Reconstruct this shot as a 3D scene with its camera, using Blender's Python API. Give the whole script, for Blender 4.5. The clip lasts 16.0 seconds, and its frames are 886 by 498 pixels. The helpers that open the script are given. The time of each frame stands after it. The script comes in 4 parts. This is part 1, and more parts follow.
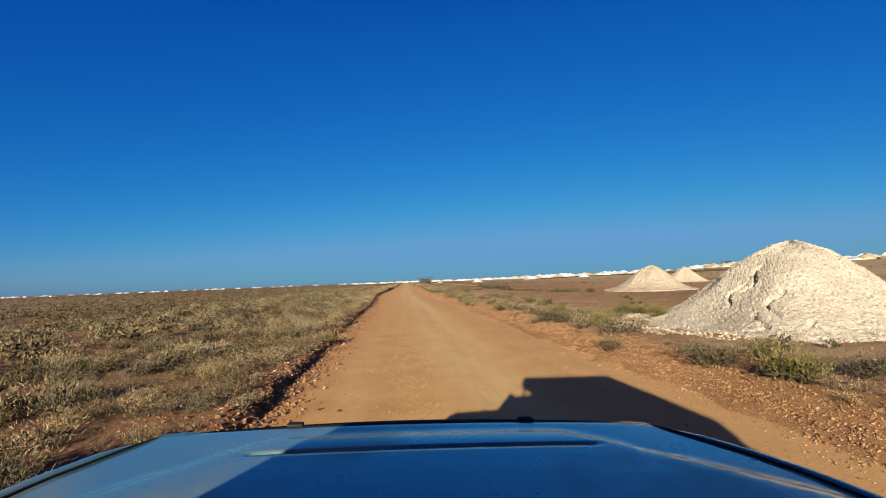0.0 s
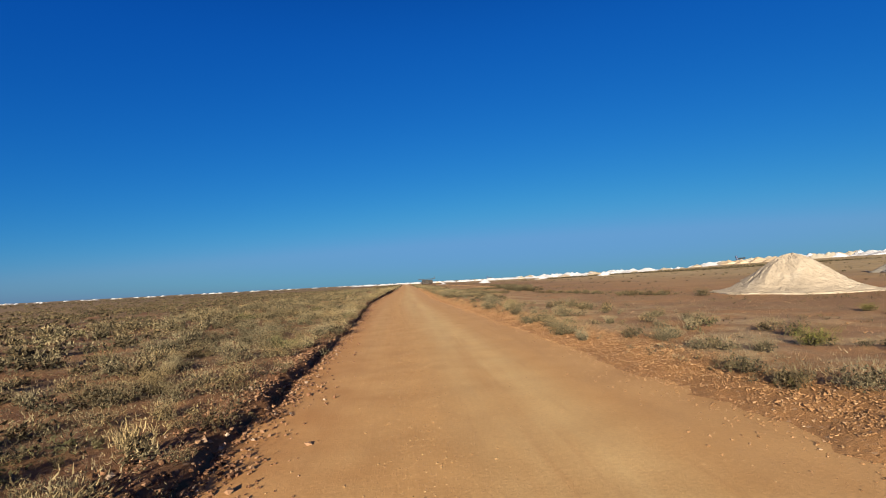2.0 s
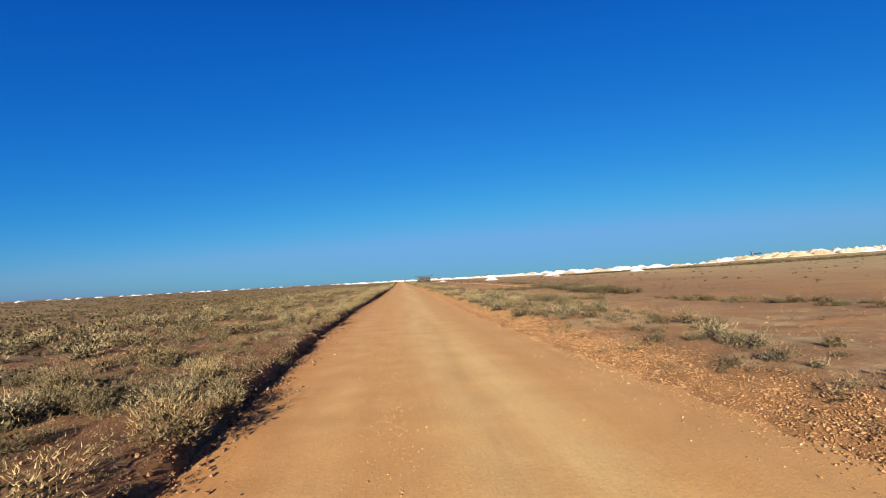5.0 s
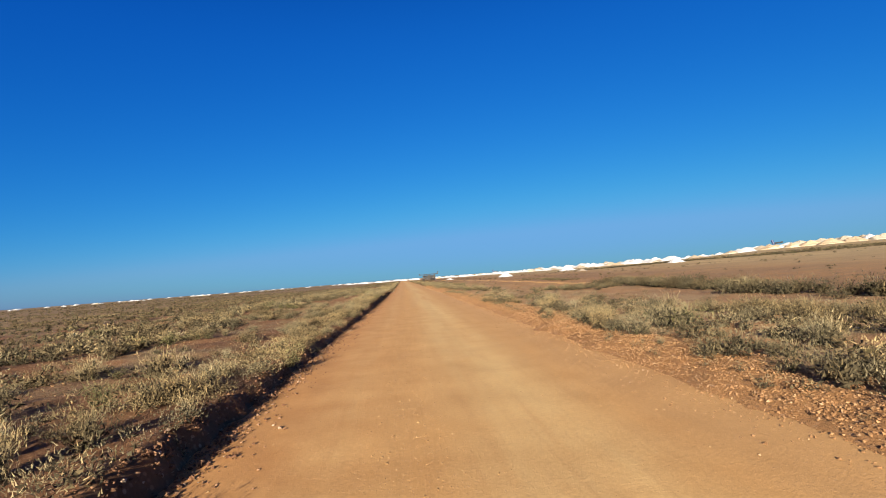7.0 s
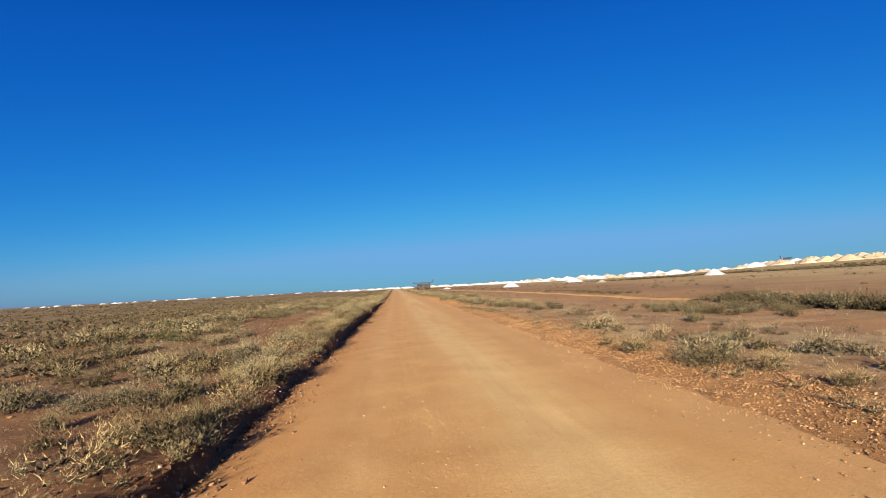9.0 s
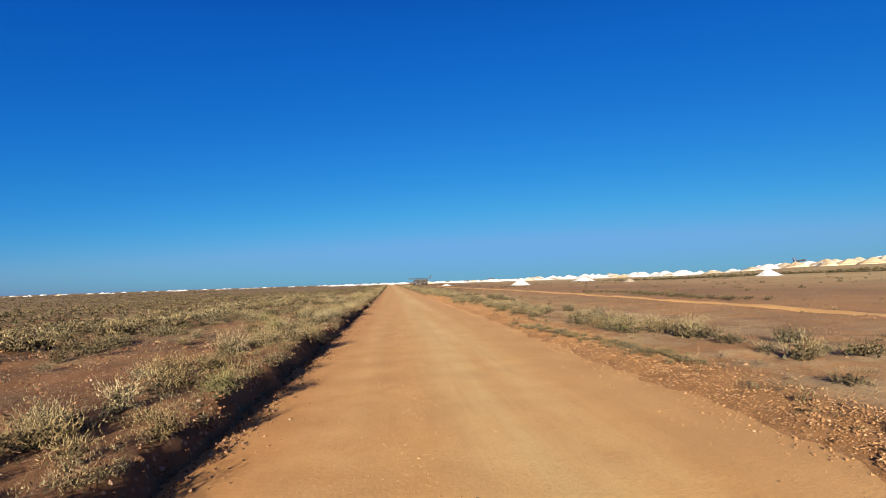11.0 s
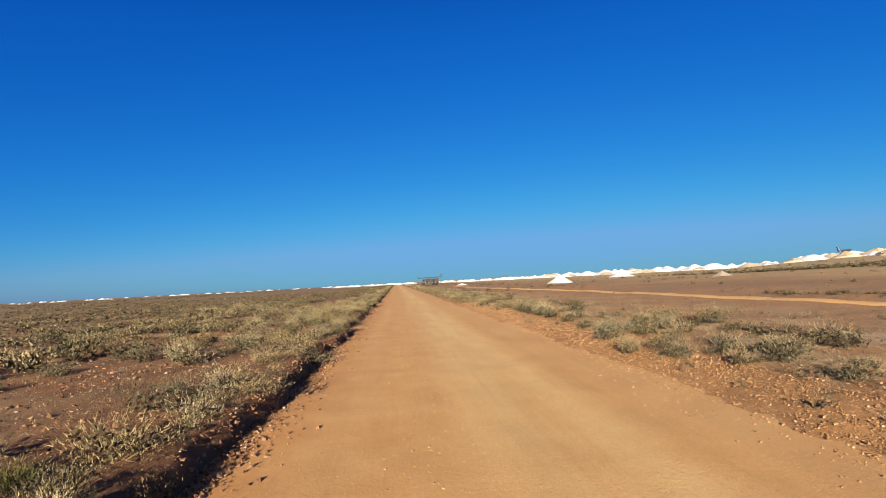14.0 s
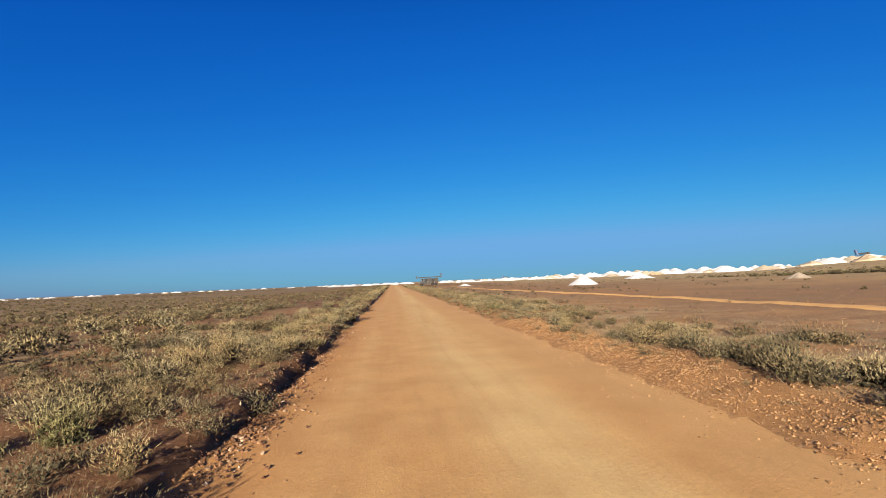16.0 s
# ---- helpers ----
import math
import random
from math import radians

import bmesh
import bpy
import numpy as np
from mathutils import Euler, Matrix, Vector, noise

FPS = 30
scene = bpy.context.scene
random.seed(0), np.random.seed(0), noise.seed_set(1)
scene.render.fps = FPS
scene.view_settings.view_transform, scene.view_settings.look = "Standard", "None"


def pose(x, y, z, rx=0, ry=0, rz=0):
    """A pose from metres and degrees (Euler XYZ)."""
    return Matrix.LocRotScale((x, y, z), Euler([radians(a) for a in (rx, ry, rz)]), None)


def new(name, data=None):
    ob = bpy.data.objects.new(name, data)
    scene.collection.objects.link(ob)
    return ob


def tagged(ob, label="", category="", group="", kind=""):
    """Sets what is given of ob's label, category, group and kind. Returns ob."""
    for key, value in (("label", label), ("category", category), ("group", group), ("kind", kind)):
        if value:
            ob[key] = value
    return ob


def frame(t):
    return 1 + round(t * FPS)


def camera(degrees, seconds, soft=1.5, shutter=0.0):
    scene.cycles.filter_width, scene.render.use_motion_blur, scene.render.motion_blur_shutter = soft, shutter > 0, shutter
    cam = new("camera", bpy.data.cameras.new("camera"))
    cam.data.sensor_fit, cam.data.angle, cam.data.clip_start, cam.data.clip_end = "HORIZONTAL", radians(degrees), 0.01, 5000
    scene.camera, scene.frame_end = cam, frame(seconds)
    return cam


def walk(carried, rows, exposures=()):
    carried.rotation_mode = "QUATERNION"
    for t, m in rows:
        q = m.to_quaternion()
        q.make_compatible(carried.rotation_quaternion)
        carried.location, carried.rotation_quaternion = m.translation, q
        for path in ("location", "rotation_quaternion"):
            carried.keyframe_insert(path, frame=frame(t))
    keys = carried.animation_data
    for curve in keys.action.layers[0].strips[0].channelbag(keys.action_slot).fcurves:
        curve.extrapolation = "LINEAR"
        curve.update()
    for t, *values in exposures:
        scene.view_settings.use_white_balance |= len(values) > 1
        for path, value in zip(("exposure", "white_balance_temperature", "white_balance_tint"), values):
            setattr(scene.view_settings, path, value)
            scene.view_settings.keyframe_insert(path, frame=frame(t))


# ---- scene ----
cam = camera(84.2, 16.0, soft=1.05)
# seconds, east, along the road, height, pitch, roll to the right, yaw
ROWS = [
    (0, -0.000, 0.000, 1.653, 3.58, 2.26, -4.97),
    (0.5, -0.065, 4.168, 1.642, 3.66, 2.46, -4.90),
    (1, -0.123, 8.273, 1.649, 3.84, 2.81, -4.84),
    (1.5, -0.168, 12.276, 1.649, 3.55, 2.75, -4.87),
    (2, -0.202, 16.208, 1.643, 3.72, 2.99, -5.00),
    (2.5, -0.223, 20.167, 1.647, 3.73, 2.88, -5.24),
    (3, -0.252, 24.230, 1.653, 3.71, 2.65, -5.53),
    (3.5, -0.280, 28.287, 1.665, 3.62, 2.28, -5.52),
    (4, -0.298, 32.261, 1.665, 3.60, 2.20, -5.68),
    (6.5, -0.724, 53.431, 1.674, 3.05, 4.55, -5.30),
    (7, -0.764, 57.628, 1.657, 3.17, 4.39, -5.41),
    (7.5, -0.787, 61.818, 1.647, 3.44, 4.17, -5.67),
    (8, -0.798, 65.980, 1.638, 3.60, 3.87, -5.98),
    (8.5, -0.820, 70.035, 1.650, 4.12, 3.49, -6.14),
    (9, -0.847, 73.916, 1.635, 4.18, 3.08, -6.27),
    (11.5, -0.479, 93.871, 1.649, 3.65, 1.79, -6.67),
    (12, -0.430, 98.272, 1.648, 3.62, 1.82, -6.49),
    (12.5, -0.382, 102.553, 1.642, 3.74, 1.94, -6.52),
    (13, -0.334, 106.735, 1.640, 3.78, 2.78, -6.32),
    (13.5, -0.292, 110.796, 1.652, 3.78, 3.06, -6.13),
    (14, -0.245, 114.659, 1.650, 3.69, 2.99, -6.04),
    (14.5, -0.181, 118.259, 1.658, 3.70, 2.94, -6.19),
    (15, -0.125, 121.703, 1.635, 3.79, 3.15, -6.31),
    (15.5, -0.074, 125.151, 1.650, 3.68, 2.64, -6.29),
    (16, -0.025, 128.600, 1.649, 3.70, 2.38, -6.37),
]
PATH = [(t, pose(x, y, z, 90, 0, yaw) @ pose(0, 0, 0, pitch, 0, 0) @ pose(0, 0, 0, 0, 0, -lean))
        for t, x, y, z, pitch, lean, yaw in ROWS]
walk(cam, PATH, [(0, 1.5), (2.4, 1.52), (3.4, 1.78), (16, 1.78)])

# ---------------------------------------------------------------- light
SUN_AZ, SUN_EL = radians(196.2), radians(14.3)   # clockwise from the road's direction
world = bpy.data.worlds.new("world")
scene.world = world
world.use_nodes = True
wn, wl = world.node_tree.nodes, world.node_tree.links
sky = wn.new("ShaderNodeTexSky")
sky.sky_type, sky.sun_disc = "NISHITA", False
sky.sun_elevation, sky.sun_rotation = SUN_EL, SUN_AZ
sky.air_density, sky.dust_density, sky.ozone_density, sky.altitude = 1.0, 0.3, 4.0, 200
split, joined = wn.new("ShaderNodeSeparateColor"), wn.new("ShaderNodeCombineColor")
wl.new(sky.outputs[0], split.inputs[0])
height = wn.new("ShaderNodeSeparateXYZ")
coords = wn.new("ShaderNodeTexCoord")
wl.new(coords.outputs["Generated"], height.inputs[0])
zenith = wn.new("ShaderNodeMapRange")        # the blue deepens steadily towards the zenith
zenith.interpolation_type = "SMOOTHSTEP"
wl.new(height.outputs[2], zenith.inputs[0])
for socket, value in zip(zenith.inputs[1:5], (0.42, 0.95, 1.0, 0.10)):
    socket.default_value = value
# a clear, dry desert sky of deep blue: gain, power and the haze's limit for each band
for band, (gain, power, limit) in enumerate(((0.040, 2.27, 0.92), (0.352, 1.13, 2.40), (1.43, 0.6, 4.6))):
    value = split.outputs[band]
    for op, other in (("POWER", power), ("MULTIPLY", gain), ("SMOOTH_MIN", limit), ("MULTIPLY", None)):
        step = wn.new("ShaderNodeMath")
        step.operation = op
        wl.new(value, step.inputs[0])
        if other is None:
            wl.new(zenith.outputs[0], step.inputs[1])
        else:
            step.inputs[1].default_value, step.inputs[2].default_value = other, 0.25 * limit
        value = step.outputs[0]
    wl.new(value, joined.inputs[band])
toward = wn.new("ShaderNodeVectorMath")       # the warm glow of the low sun's side of the sky
toward.operation = "DOT_PRODUCT"
wl.new(coords.outputs["Generated"], toward.inputs[0])
toward.inputs[1].default_value = (math.sin(SUN_AZ) * math.cos(SUN_EL), math.cos(SUN_AZ) * math.cos(SUN_EL), math.sin(SUN_EL))
above, power = wn.new("ShaderNodeMath"), wn.new("ShaderNodeMath")
above.operation, power.operation = "MAXIMUM", "POWER"
above.inputs[1].default_value, power.inputs[1].default_value = 0.0, 8.0
wl.new(toward.outputs["Value"], above.inputs[0])
wl.new(above.outputs[0], power.inputs[0])
glow = wn.new("ShaderNodeMix")
glow.data_type, glow.blend_type = "RGBA", "ADD"
wl.new(power.outputs[0], glow.inputs[0])
wl.new(joined.outputs[0], glow.inputs[6])
glow.inputs[7].default_value = (5.5, 3.0, 1.1, 1.0)
wl.new(glow.outputs[2], wn["Background"].inputs[0])
wn["Background"].inputs[1].default_value = 0.05
sun = new("sun", bpy.data.lights.new("sun", "SUN"))
sun.data.energy, sun.data.angle, sun.data.color = 5.0, radians(0.55), (1.0, 0.88, 0.70)
sun_from = Vector((math.sin(SUN_AZ) * math.cos(SUN_EL), math.cos(SUN_AZ) * math.cos(SUN_EL), math.sin(SUN_EL)))
sun.matrix_world = Matrix.Translation((0, -30, 40)) @ (-sun_from).to_track_quat("-Z", "Y").to_matrix().to_4x4()


# ---------------------------------------------------------------- materials
class Nodes:
    """A small writer of node materials."""

    def __init__(self, name):
        self.mat = bpy.data.materials.new(name)
        self.mat.use_nodes = True
        self.n, self.l = self.mat.node_tree.nodes, self.mat.node_tree.links
        self.bsdf = self.n["Principled BSDF"]

    def put(self, socket, value):
        if hasattr(value, "is_output"):
            self.l.new(value, socket)
        elif isinstance(value, tuple) and len(value) == 3 and socket.type == "RGBA":
            socket.default_value = (*value, 1)
        else:
            socket.default_value = value

    def node(self, kind, out=0, **ins):
        nd = self.n.new(kind)
        for k, v in ins.items():
            self.put(nd.inputs[k.replace("_", " ")], v)
        return nd.outputs[out]

    def coord(self):
        return self.node("ShaderNodeTexCoord", "Object")

    def noise(self, vec, scale, detail=4.0, rough=0.55, out="Fac"):
        return self.node("ShaderNodeTexNoise", out, Vector=vec, Scale=scale, Detail=detail, Roughness=rough)

    def voronoi(self, vec, scale, out="Distance"):
        return self.node("ShaderNodeTexVoronoi", out, Vector=vec, Scale=scale)

    def ramp(self, fac, *stops):
        nd = self.n.new("ShaderNodeValToRGB")
        el = nd.color_ramp.elements
        while len(el) < len(stops):
            el.new(0.5)
        for e, (at, col) in zip(el, stops):
            e.position = at
            e.color = (*col, 1) if isinstance(col, tuple) else (col, col, col, 1)
        self.put(nd.inputs[0], fac)
        return nd.outputs[0]

    def mix(self, fac, a, b, blend="MIX"):
        nd = self.n.new("ShaderNodeMix")
        nd.data_type, nd.blend_type = "RGBA", blend
        self.put(nd.inputs[0], fac)
        self.put(nd.inputs[6], a)
        self.put(nd.inputs[7], b)
        return nd.outputs[2]

    def math(self, op, a, b=0.0, c=0.0):
        nd = self.n.new("ShaderNodeMath")
        nd.operation = op
        for i, v in enumerate((a, b, c)):
            self.put(nd.inputs[i], v)
        return nd.outputs[0]

    def span(self, v, a, b, lo=0.0, hi=1.0):
        nd = self.n.new("ShaderNodeMapRange")
        nd.interpolation_type = "SMOOTHSTEP"
        for i, w in enumerate((v, a, b, lo, hi)):
            self.put(nd.inputs[i], w)
        return nd.outputs[0]

    def attr(self, name):
        nd = self.n.new("ShaderNodeAttribute")
        nd.attribute_name = name
        return nd.outputs["Fac"]

    def bump(self, height, strength, distance):
        self.l.new(self.node("ShaderNodeBump", "Normal", Height=height, Strength=strength, Distance=distance), self.bsdf.inputs["Normal"])

    def done(self, color, rough=0.9, metal=0.0, spec=0.3):
        self.put(self.bsdf.inputs["Base Color"], color)
        self.put(self.bsdf.inputs["Roughness"], rough)
        self.put(self.bsdf.inputs["Metallic"], metal)
        self.put(self.bsdf.inputs["Specular IOR Level"], spec)
        return self.mat


def mat_ground():
    m = Nodes("red_soil")
    v = m.coord()
    u = m.attr("lateral")
    big, mid, fine = m.noise(v, 0.05, 5), m.noise(v, 0.45, 5), m.noise(v, 24.0, 6, 0.75)
    soil = m.ramp(mid, (0.25, (0.100, 0.048, 0.022)), (0.5, (0.145, 0.072, 0.034)), (0.75, (0.195, 0.106, 0.052)))
    plain = m.ramp(m.math("ADD", m.math("MULTIPLY", big, 0.6), m.math("MULTIPLY", mid, 0.4)), (0.3, (0.165, 0.094, 0.050)), (0.46, (0.210, 0.122, 0.063)), (0.56, (0.262, 0.140, 0.062)), (0.75, (0.285, 0.172, 0.087)))
    orange = m.ramp(mid, (0.3, (0.215, 0.108, 0.044)), (0.7, (0.30, 0.160, 0.066)))
    col = m.mix(m.span(u, 6.0, 8.5), soil, plain)
    col = m.mix(m.math("MULTIPLY", m.span(m.math("ADD", u, m.math("MULTIPLY", mid, 2.5)), 9.4, 7.6), m.span(u, 1.0, 4.0)), col, orange)
    straw = m.ramp(m.noise(v, 0.09, 5), (0.35, (0.27, 0.205, 0.105)), (0.65, (0.37, 0.29, 0.15)))
    col = m.mix(m.math("MULTIPLY", m.span(m.math("ADD", u, m.math("MULTIPLY", big, 50.0)), 45.0, 100.0), 0.75), col, straw)
    litter = m.mix(m.noise(v, 1.6, 5), (0.105, 0.080, 0.044), (0.21, 0.160, 0.089))
    cover = m.math("MULTIPLY", m.span(u, -0.5, -4.0), m.span(m.math("ADD", m.noise(v, 0.35, 6, 0.65), m.math("MULTIPLY", m.span(u, -6.0, -60.0), 0.3)), 0.46, 0.62))
    col = m.mix(m.math("MULTIPLY", cover, 0.65), col, litter)
    far = m.math("MULTIPLY", m.span(u, 8.0, 14.0), m.span(m.noise(v, 0.16, 6, 0.65), 0.52, 0.64))
    col = m.mix(m.math("MULTIPLY", far, 0.4), col, litter)
    dry = m.mix(m.noise(v, 2.2, 5), (0.27, 0.195, 0.105), (0.41, 0.315, 0.18))
    strip = m.math("MULTIPLY", m.math("MULTIPLY", m.span(u, 6.4, 7.6), m.span(u, 20.0, 9.0)), m.span(m.noise(v, 0.5, 6, 0.65), 0.44, 0.60))
    col = m.mix(m.math("MULTIPLY", strip, 0.65), col, dry)
    stones = m.voronoi(v, 16.0)
    tone = m.voronoi(v, 16.0, "Color")
    tone_v = m.node("ShaderNodeSeparateColor", 0, Color=tone)
    mask = m.math("MULTIPLY", m.span(m.math("ADD", stones, m.math("MULTIPLY", m.math("SUBTRACT", fine, 0.5), 0.5)), 0.42, 0.30), m.span(tone_v, 0.3, 0.4))
    col = m.mix(m.math("MULTIPLY", mask, 0.55), col, m.ramp(tone_v, (0.25, (0.10, 0.052, 0.030)), (0.85, (0.30, 0.175, 0.095)), (1.0, (0.42, 0.30, 0.20))))
    col = m.mix(0.5, col, m.ramp(m.math("ADD", m.math("MULTIPLY", fine, 0.6), m.math("MULTIPLY", m.noise(v, 5.0, 5, 0.7), 0.4)), (0.34, 0.22), (0.66, 0.80)), "OVERLAY")
    m.bump(m.math("ADD", m.math("MULTIPLY", fine, 0.6), m.noise(v, 60.0, 4, 0.7)), 0.6, 0.02)
    return m.done(col, 0.95, spec=0.15)


def mat_road():
    m = Nodes("graded_dirt")
    v = m.coord()
    u = m.attr("lateral")
    stretch = m.node("ShaderNodeMapping", 0, Vector=v, Scale=(1.0, 0.06, 1.0))
    streak, streak2 = m.noise(stretch, 1.1, 4), m.noise(stretch, 5.5, 5)
    mid, fine = m.noise(v, 1.3, 5), m.noise(v, 26.0, 6, 0.7)
    red = m.ramp(mid, (0.3, (0.385, 0.210, 0.078)), (0.7, (0.45, 0.262, 0.104)))
    pale = m.ramp(mid, (0.3, (0.46, 0.297, 0.127)), (0.7, (0.51, 0.345, 0.154)))
    wheel = m.math("ADD", m.span(m.math("ABSOLUTE", m.math("SUBTRACT", u, 3.5)), 1.3, 0.1), m.math("MULTIPLY", m.span(m.math("ABSOLUTE", m.math("SUBTRACT", u, 1.2)), 0.7, 0.1), 0.55))
    wheel = m.math("MULTIPLY", wheel, m.span(streak, 0.2, 0.62))
    col = m.mix(wheel, red, pale)
    col = m.mix(m.span(m.math("ADD", u, m.math("MULTIPLY", mid, 1.2)), 4.9, 6.0), col, m.ramp(m.noise(v, 0.45, 5), (0.3, (0.375, 0.208, 0.083)), (0.7, (0.445, 0.262, 0.108))))
    col = m.mix(m.math("MULTIPLY", m.span(streak2, 0.52, 0.75), 0.25), col, (0.33, 0.17, 0.065))
    col = m.mix(m.math("MULTIPLY", m.span(m.math("ADD", u, mid), 2.9, 0.9), 0.7), col, m.ramp(mid, (0.3, (0.33, 0.152, 0.052)), (0.7, (0.40, 0.200, 0.073))))
    st = m.voronoi(v, 38.0)
    tone_v = m.node("ShaderNodeSeparateColor", 0, Color=m.voronoi(v, 38.0, "Color"))
    loose = m.math("ADD", m.span(m.math("ABSOLUTE", m.math("SUBTRACT", u, 2.2)), 0.9, 0.1), m.span(u, 4.6, 5.6))
    mask = m.math("MULTIPLY", m.math("MULTIPLY", m.span(st, 0.32, 0.2), m.span(tone_v, 0.6, 0.7)), m.math("ADD", m.math("MULTIPLY", loose, 0.8), 0.15))
    col = m.mix(m.math("MULTIPLY", mask, 0.7), col, m.ramp(tone_v, (0.6, (0.20, 0.09, 0.04)), (1.0, (0.45, 0.29, 0.16))))
    col = m.mix(0.22, col, m.ramp(fine, (0.3, 0.3), (0.7, 0.72)), "OVERLAY")
    m.bump(m.math("ADD", m.math("MULTIPLY", mask, 1.2), m.math("ADD", m.math("MULTIPLY", streak2, 0.5), m.math("MULTIPLY", fine, 0.6))), 0.25, 0.03)
    return m.done(col, 0.92, spec=0.2)


def mat_heap(name, low, high, warm):
    m = Nodes(name)
    v = m.coord()
    a, b = m.noise(v, 0.9, 6, 0.6), m.noise(v, 14.0, 6, 0.7)
    col = m.ramp(a, (0.3, low), (0.6, high), (0.8, warm))
    col = m.mix(0.3, col, m.ramp(b, (0.3, 0.25), (0.65, 0.75)), "OVERLAY")
    m.bump(m.math("ADD", b, m.noise(v, 4.0, 5)), 0.7, 0.06)
    return m.done(col, 0.95, spec=0.1)


def mat_clod():
    m = Nodes("sandstone_clod")
    r = m.node("ShaderNodeNewGeometry", "Random Per Island")
    return m.done(m.ramp(r, (0.0, (0.20, 0.16, 0.11)), (0.5, (0.29, 0.245, 0.18)), (1.0, (0.36, 0.32, 0.25))), 0.95, spec=0.1)


def mat_rock(name, *stops):
    m = Nodes(name)
    r = m.node("ShaderNodeNewGeometry", "Random Per Island")
    col = m.mix(0.3, m.ramp(r, *stops), m.ramp(m.noise(m.coord(), 30.0, 4), (0.3, 0.25), (0.7, 0.75)), "OVERLAY")
    return m.done(col, 0.95, spec=0.15)


def mat_leaf(name, grey, straw):
    """Twigs and leaves between dark inner wood, with its shade painted in, and pale tips, grey-green in one place and
    straw in another.
    """
    m = Nodes(name)
    geo = m.n.new("ShaderNodeNewGeometry")
    o = m.node("ShaderNodeObjectInfo", "Random")
    t = m.math("ADD", m.math("MULTIPLY", m.math("ADD", m.attr("tint"), m.math("MULTIPLY", o, 0.14)), 0.78), m.math("MULTIPLY", geo.outputs["Random Per Island"], 0.22))
    where = m.noise(geo.outputs["Position"], 0.8, 3)
    dry = m.span(m.math("ADD", where, m.math("MULTIPLY", o, 0.12)), 0.46, 0.69)
    col = m.mix(dry, m.ramp(t, *grey), m.ramp(t, *straw))
    fresh = m.span(m.noise(geo.outputs["Position"], 0.47, 2), 0.63, 0.70)
    col = m.mix(m.math("MULTIPLY", fresh, 0.8), col, m.ramp(t, (0.2, (0.022, 0.021, 0.010)), (0.5, (0.070, 0.070, 0.026)), (1.0, (0.185, 0.175, 0.075))))
    return m.done(col, 0.85, spec=0.12)


def mat_plain(name, color, rough=0.6, metal=0.0, spec=0.4, dirt=(0.3, 0.17, 0.09), amount=0.35):
    m = Nodes(name)
    v = m.coord()
    col = m.mix(m.math("MULTIPLY", m.span(m.noise(v, 3.0, 6, 0.65), 0.45, 0.75), amount), color, dirt)
    return m.done(col, m.span(m.noise(v, 20.0), 0.3, 0.7, max(rough - 0.08, 0), min(rough + 0.12, 1)), metal, spec)


def mat_paint():
    m = Nodes("dusty_blue_paint")
    v = m.coord()
    dust = m.math("MULTIPLY", m.span(m.noise(v, 2.2, 6, 0.6), 0.40, 0.75), 0.3)
    col = m.mix(m.math("ADD", dust, 0.2), (0.03, 0.18, 0.235), (0.34, 0.29, 0.23))
    m.put(m.bsdf.inputs["Coat Weight"], 0.7)
    m.put(m.bsdf.inputs["Coat Roughness"], 0.12)
    return m.done(col, m.span(dust, 0.0, 0.28, 0.25, 0.6), 0.25, 0.5)


def mat_glass():
    m = Nodes("glass")
    m.put(m.bsdf.inputs["Transmission Weight"], 1.0)
    return m.done((0.85, 0.92, 0.9), 0.02, 0.0, 0.5)


M_GROUND, M_ROAD = mat_ground(), mat_road()
M_WHITE = mat_heap("white_spoil", (0.268, 0.234, 0.182), (0.325, 0.294, 0.235), (0.372, 0.346, 0.288))
M_PALE = mat_heap("pale_spoil", (0.265, 0.218, 0.160), (0.315, 0.265, 0.20), (0.355, 0.31, 0.24))
M_CREAM = mat_heap("cream_spoil", (0.30, 0.225, 0.145), (0.35, 0.275, 0.19), (0.40, 0.335, 0.25))
M_BRIGHT = mat_heap("bright_spoil", (0.36, 0.355, 0.36), (0.45, 0.45, 0.46), (0.53, 0.53, 0.54))
M_DULL = mat_heap("dull_spoil", (0.195, 0.158, 0.122), (0.23, 0.192, 0.152), (0.265, 0.227, 0.186))
M_CLOD = mat_clod()
M_ROCK = mat_rock("red_rock", (0.0, (0.125, 0.065, 0.030)), (0.5, (0.205, 0.112, 0.051)), (0.93, (0.28, 0.166, 0.082)), (1.0, (0.32, 0.22, 0.14)))
M_RUBBLE = mat_rock("bank_rock", (0.0, (0.07, 0.034, 0.020)), (0.6, (0.15, 0.078, 0.042)), (0.93, (0.22, 0.13, 0.075)), (1.0, (0.31, 0.24, 0.18)))
M_PEBBLE = mat_rock("road_pebble", (0.0, (0.15, 0.082, 0.035)), (0.6, (0.23, 0.14, 0.06)), (1.0, (0.31, 0.205, 0.10)))
M_LEAF = mat_leaf("saltbush_leaf",
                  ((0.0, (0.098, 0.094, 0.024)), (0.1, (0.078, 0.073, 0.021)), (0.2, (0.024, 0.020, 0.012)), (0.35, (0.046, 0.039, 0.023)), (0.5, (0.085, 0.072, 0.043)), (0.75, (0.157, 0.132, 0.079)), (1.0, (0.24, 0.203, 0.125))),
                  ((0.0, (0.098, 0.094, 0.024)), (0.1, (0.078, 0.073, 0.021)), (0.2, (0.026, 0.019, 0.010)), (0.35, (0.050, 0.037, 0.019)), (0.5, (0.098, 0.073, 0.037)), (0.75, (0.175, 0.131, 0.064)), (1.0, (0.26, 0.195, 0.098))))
M_STEM = mat_plain("dry_twig", (0.075, 0.054, 0.032), 0.9)
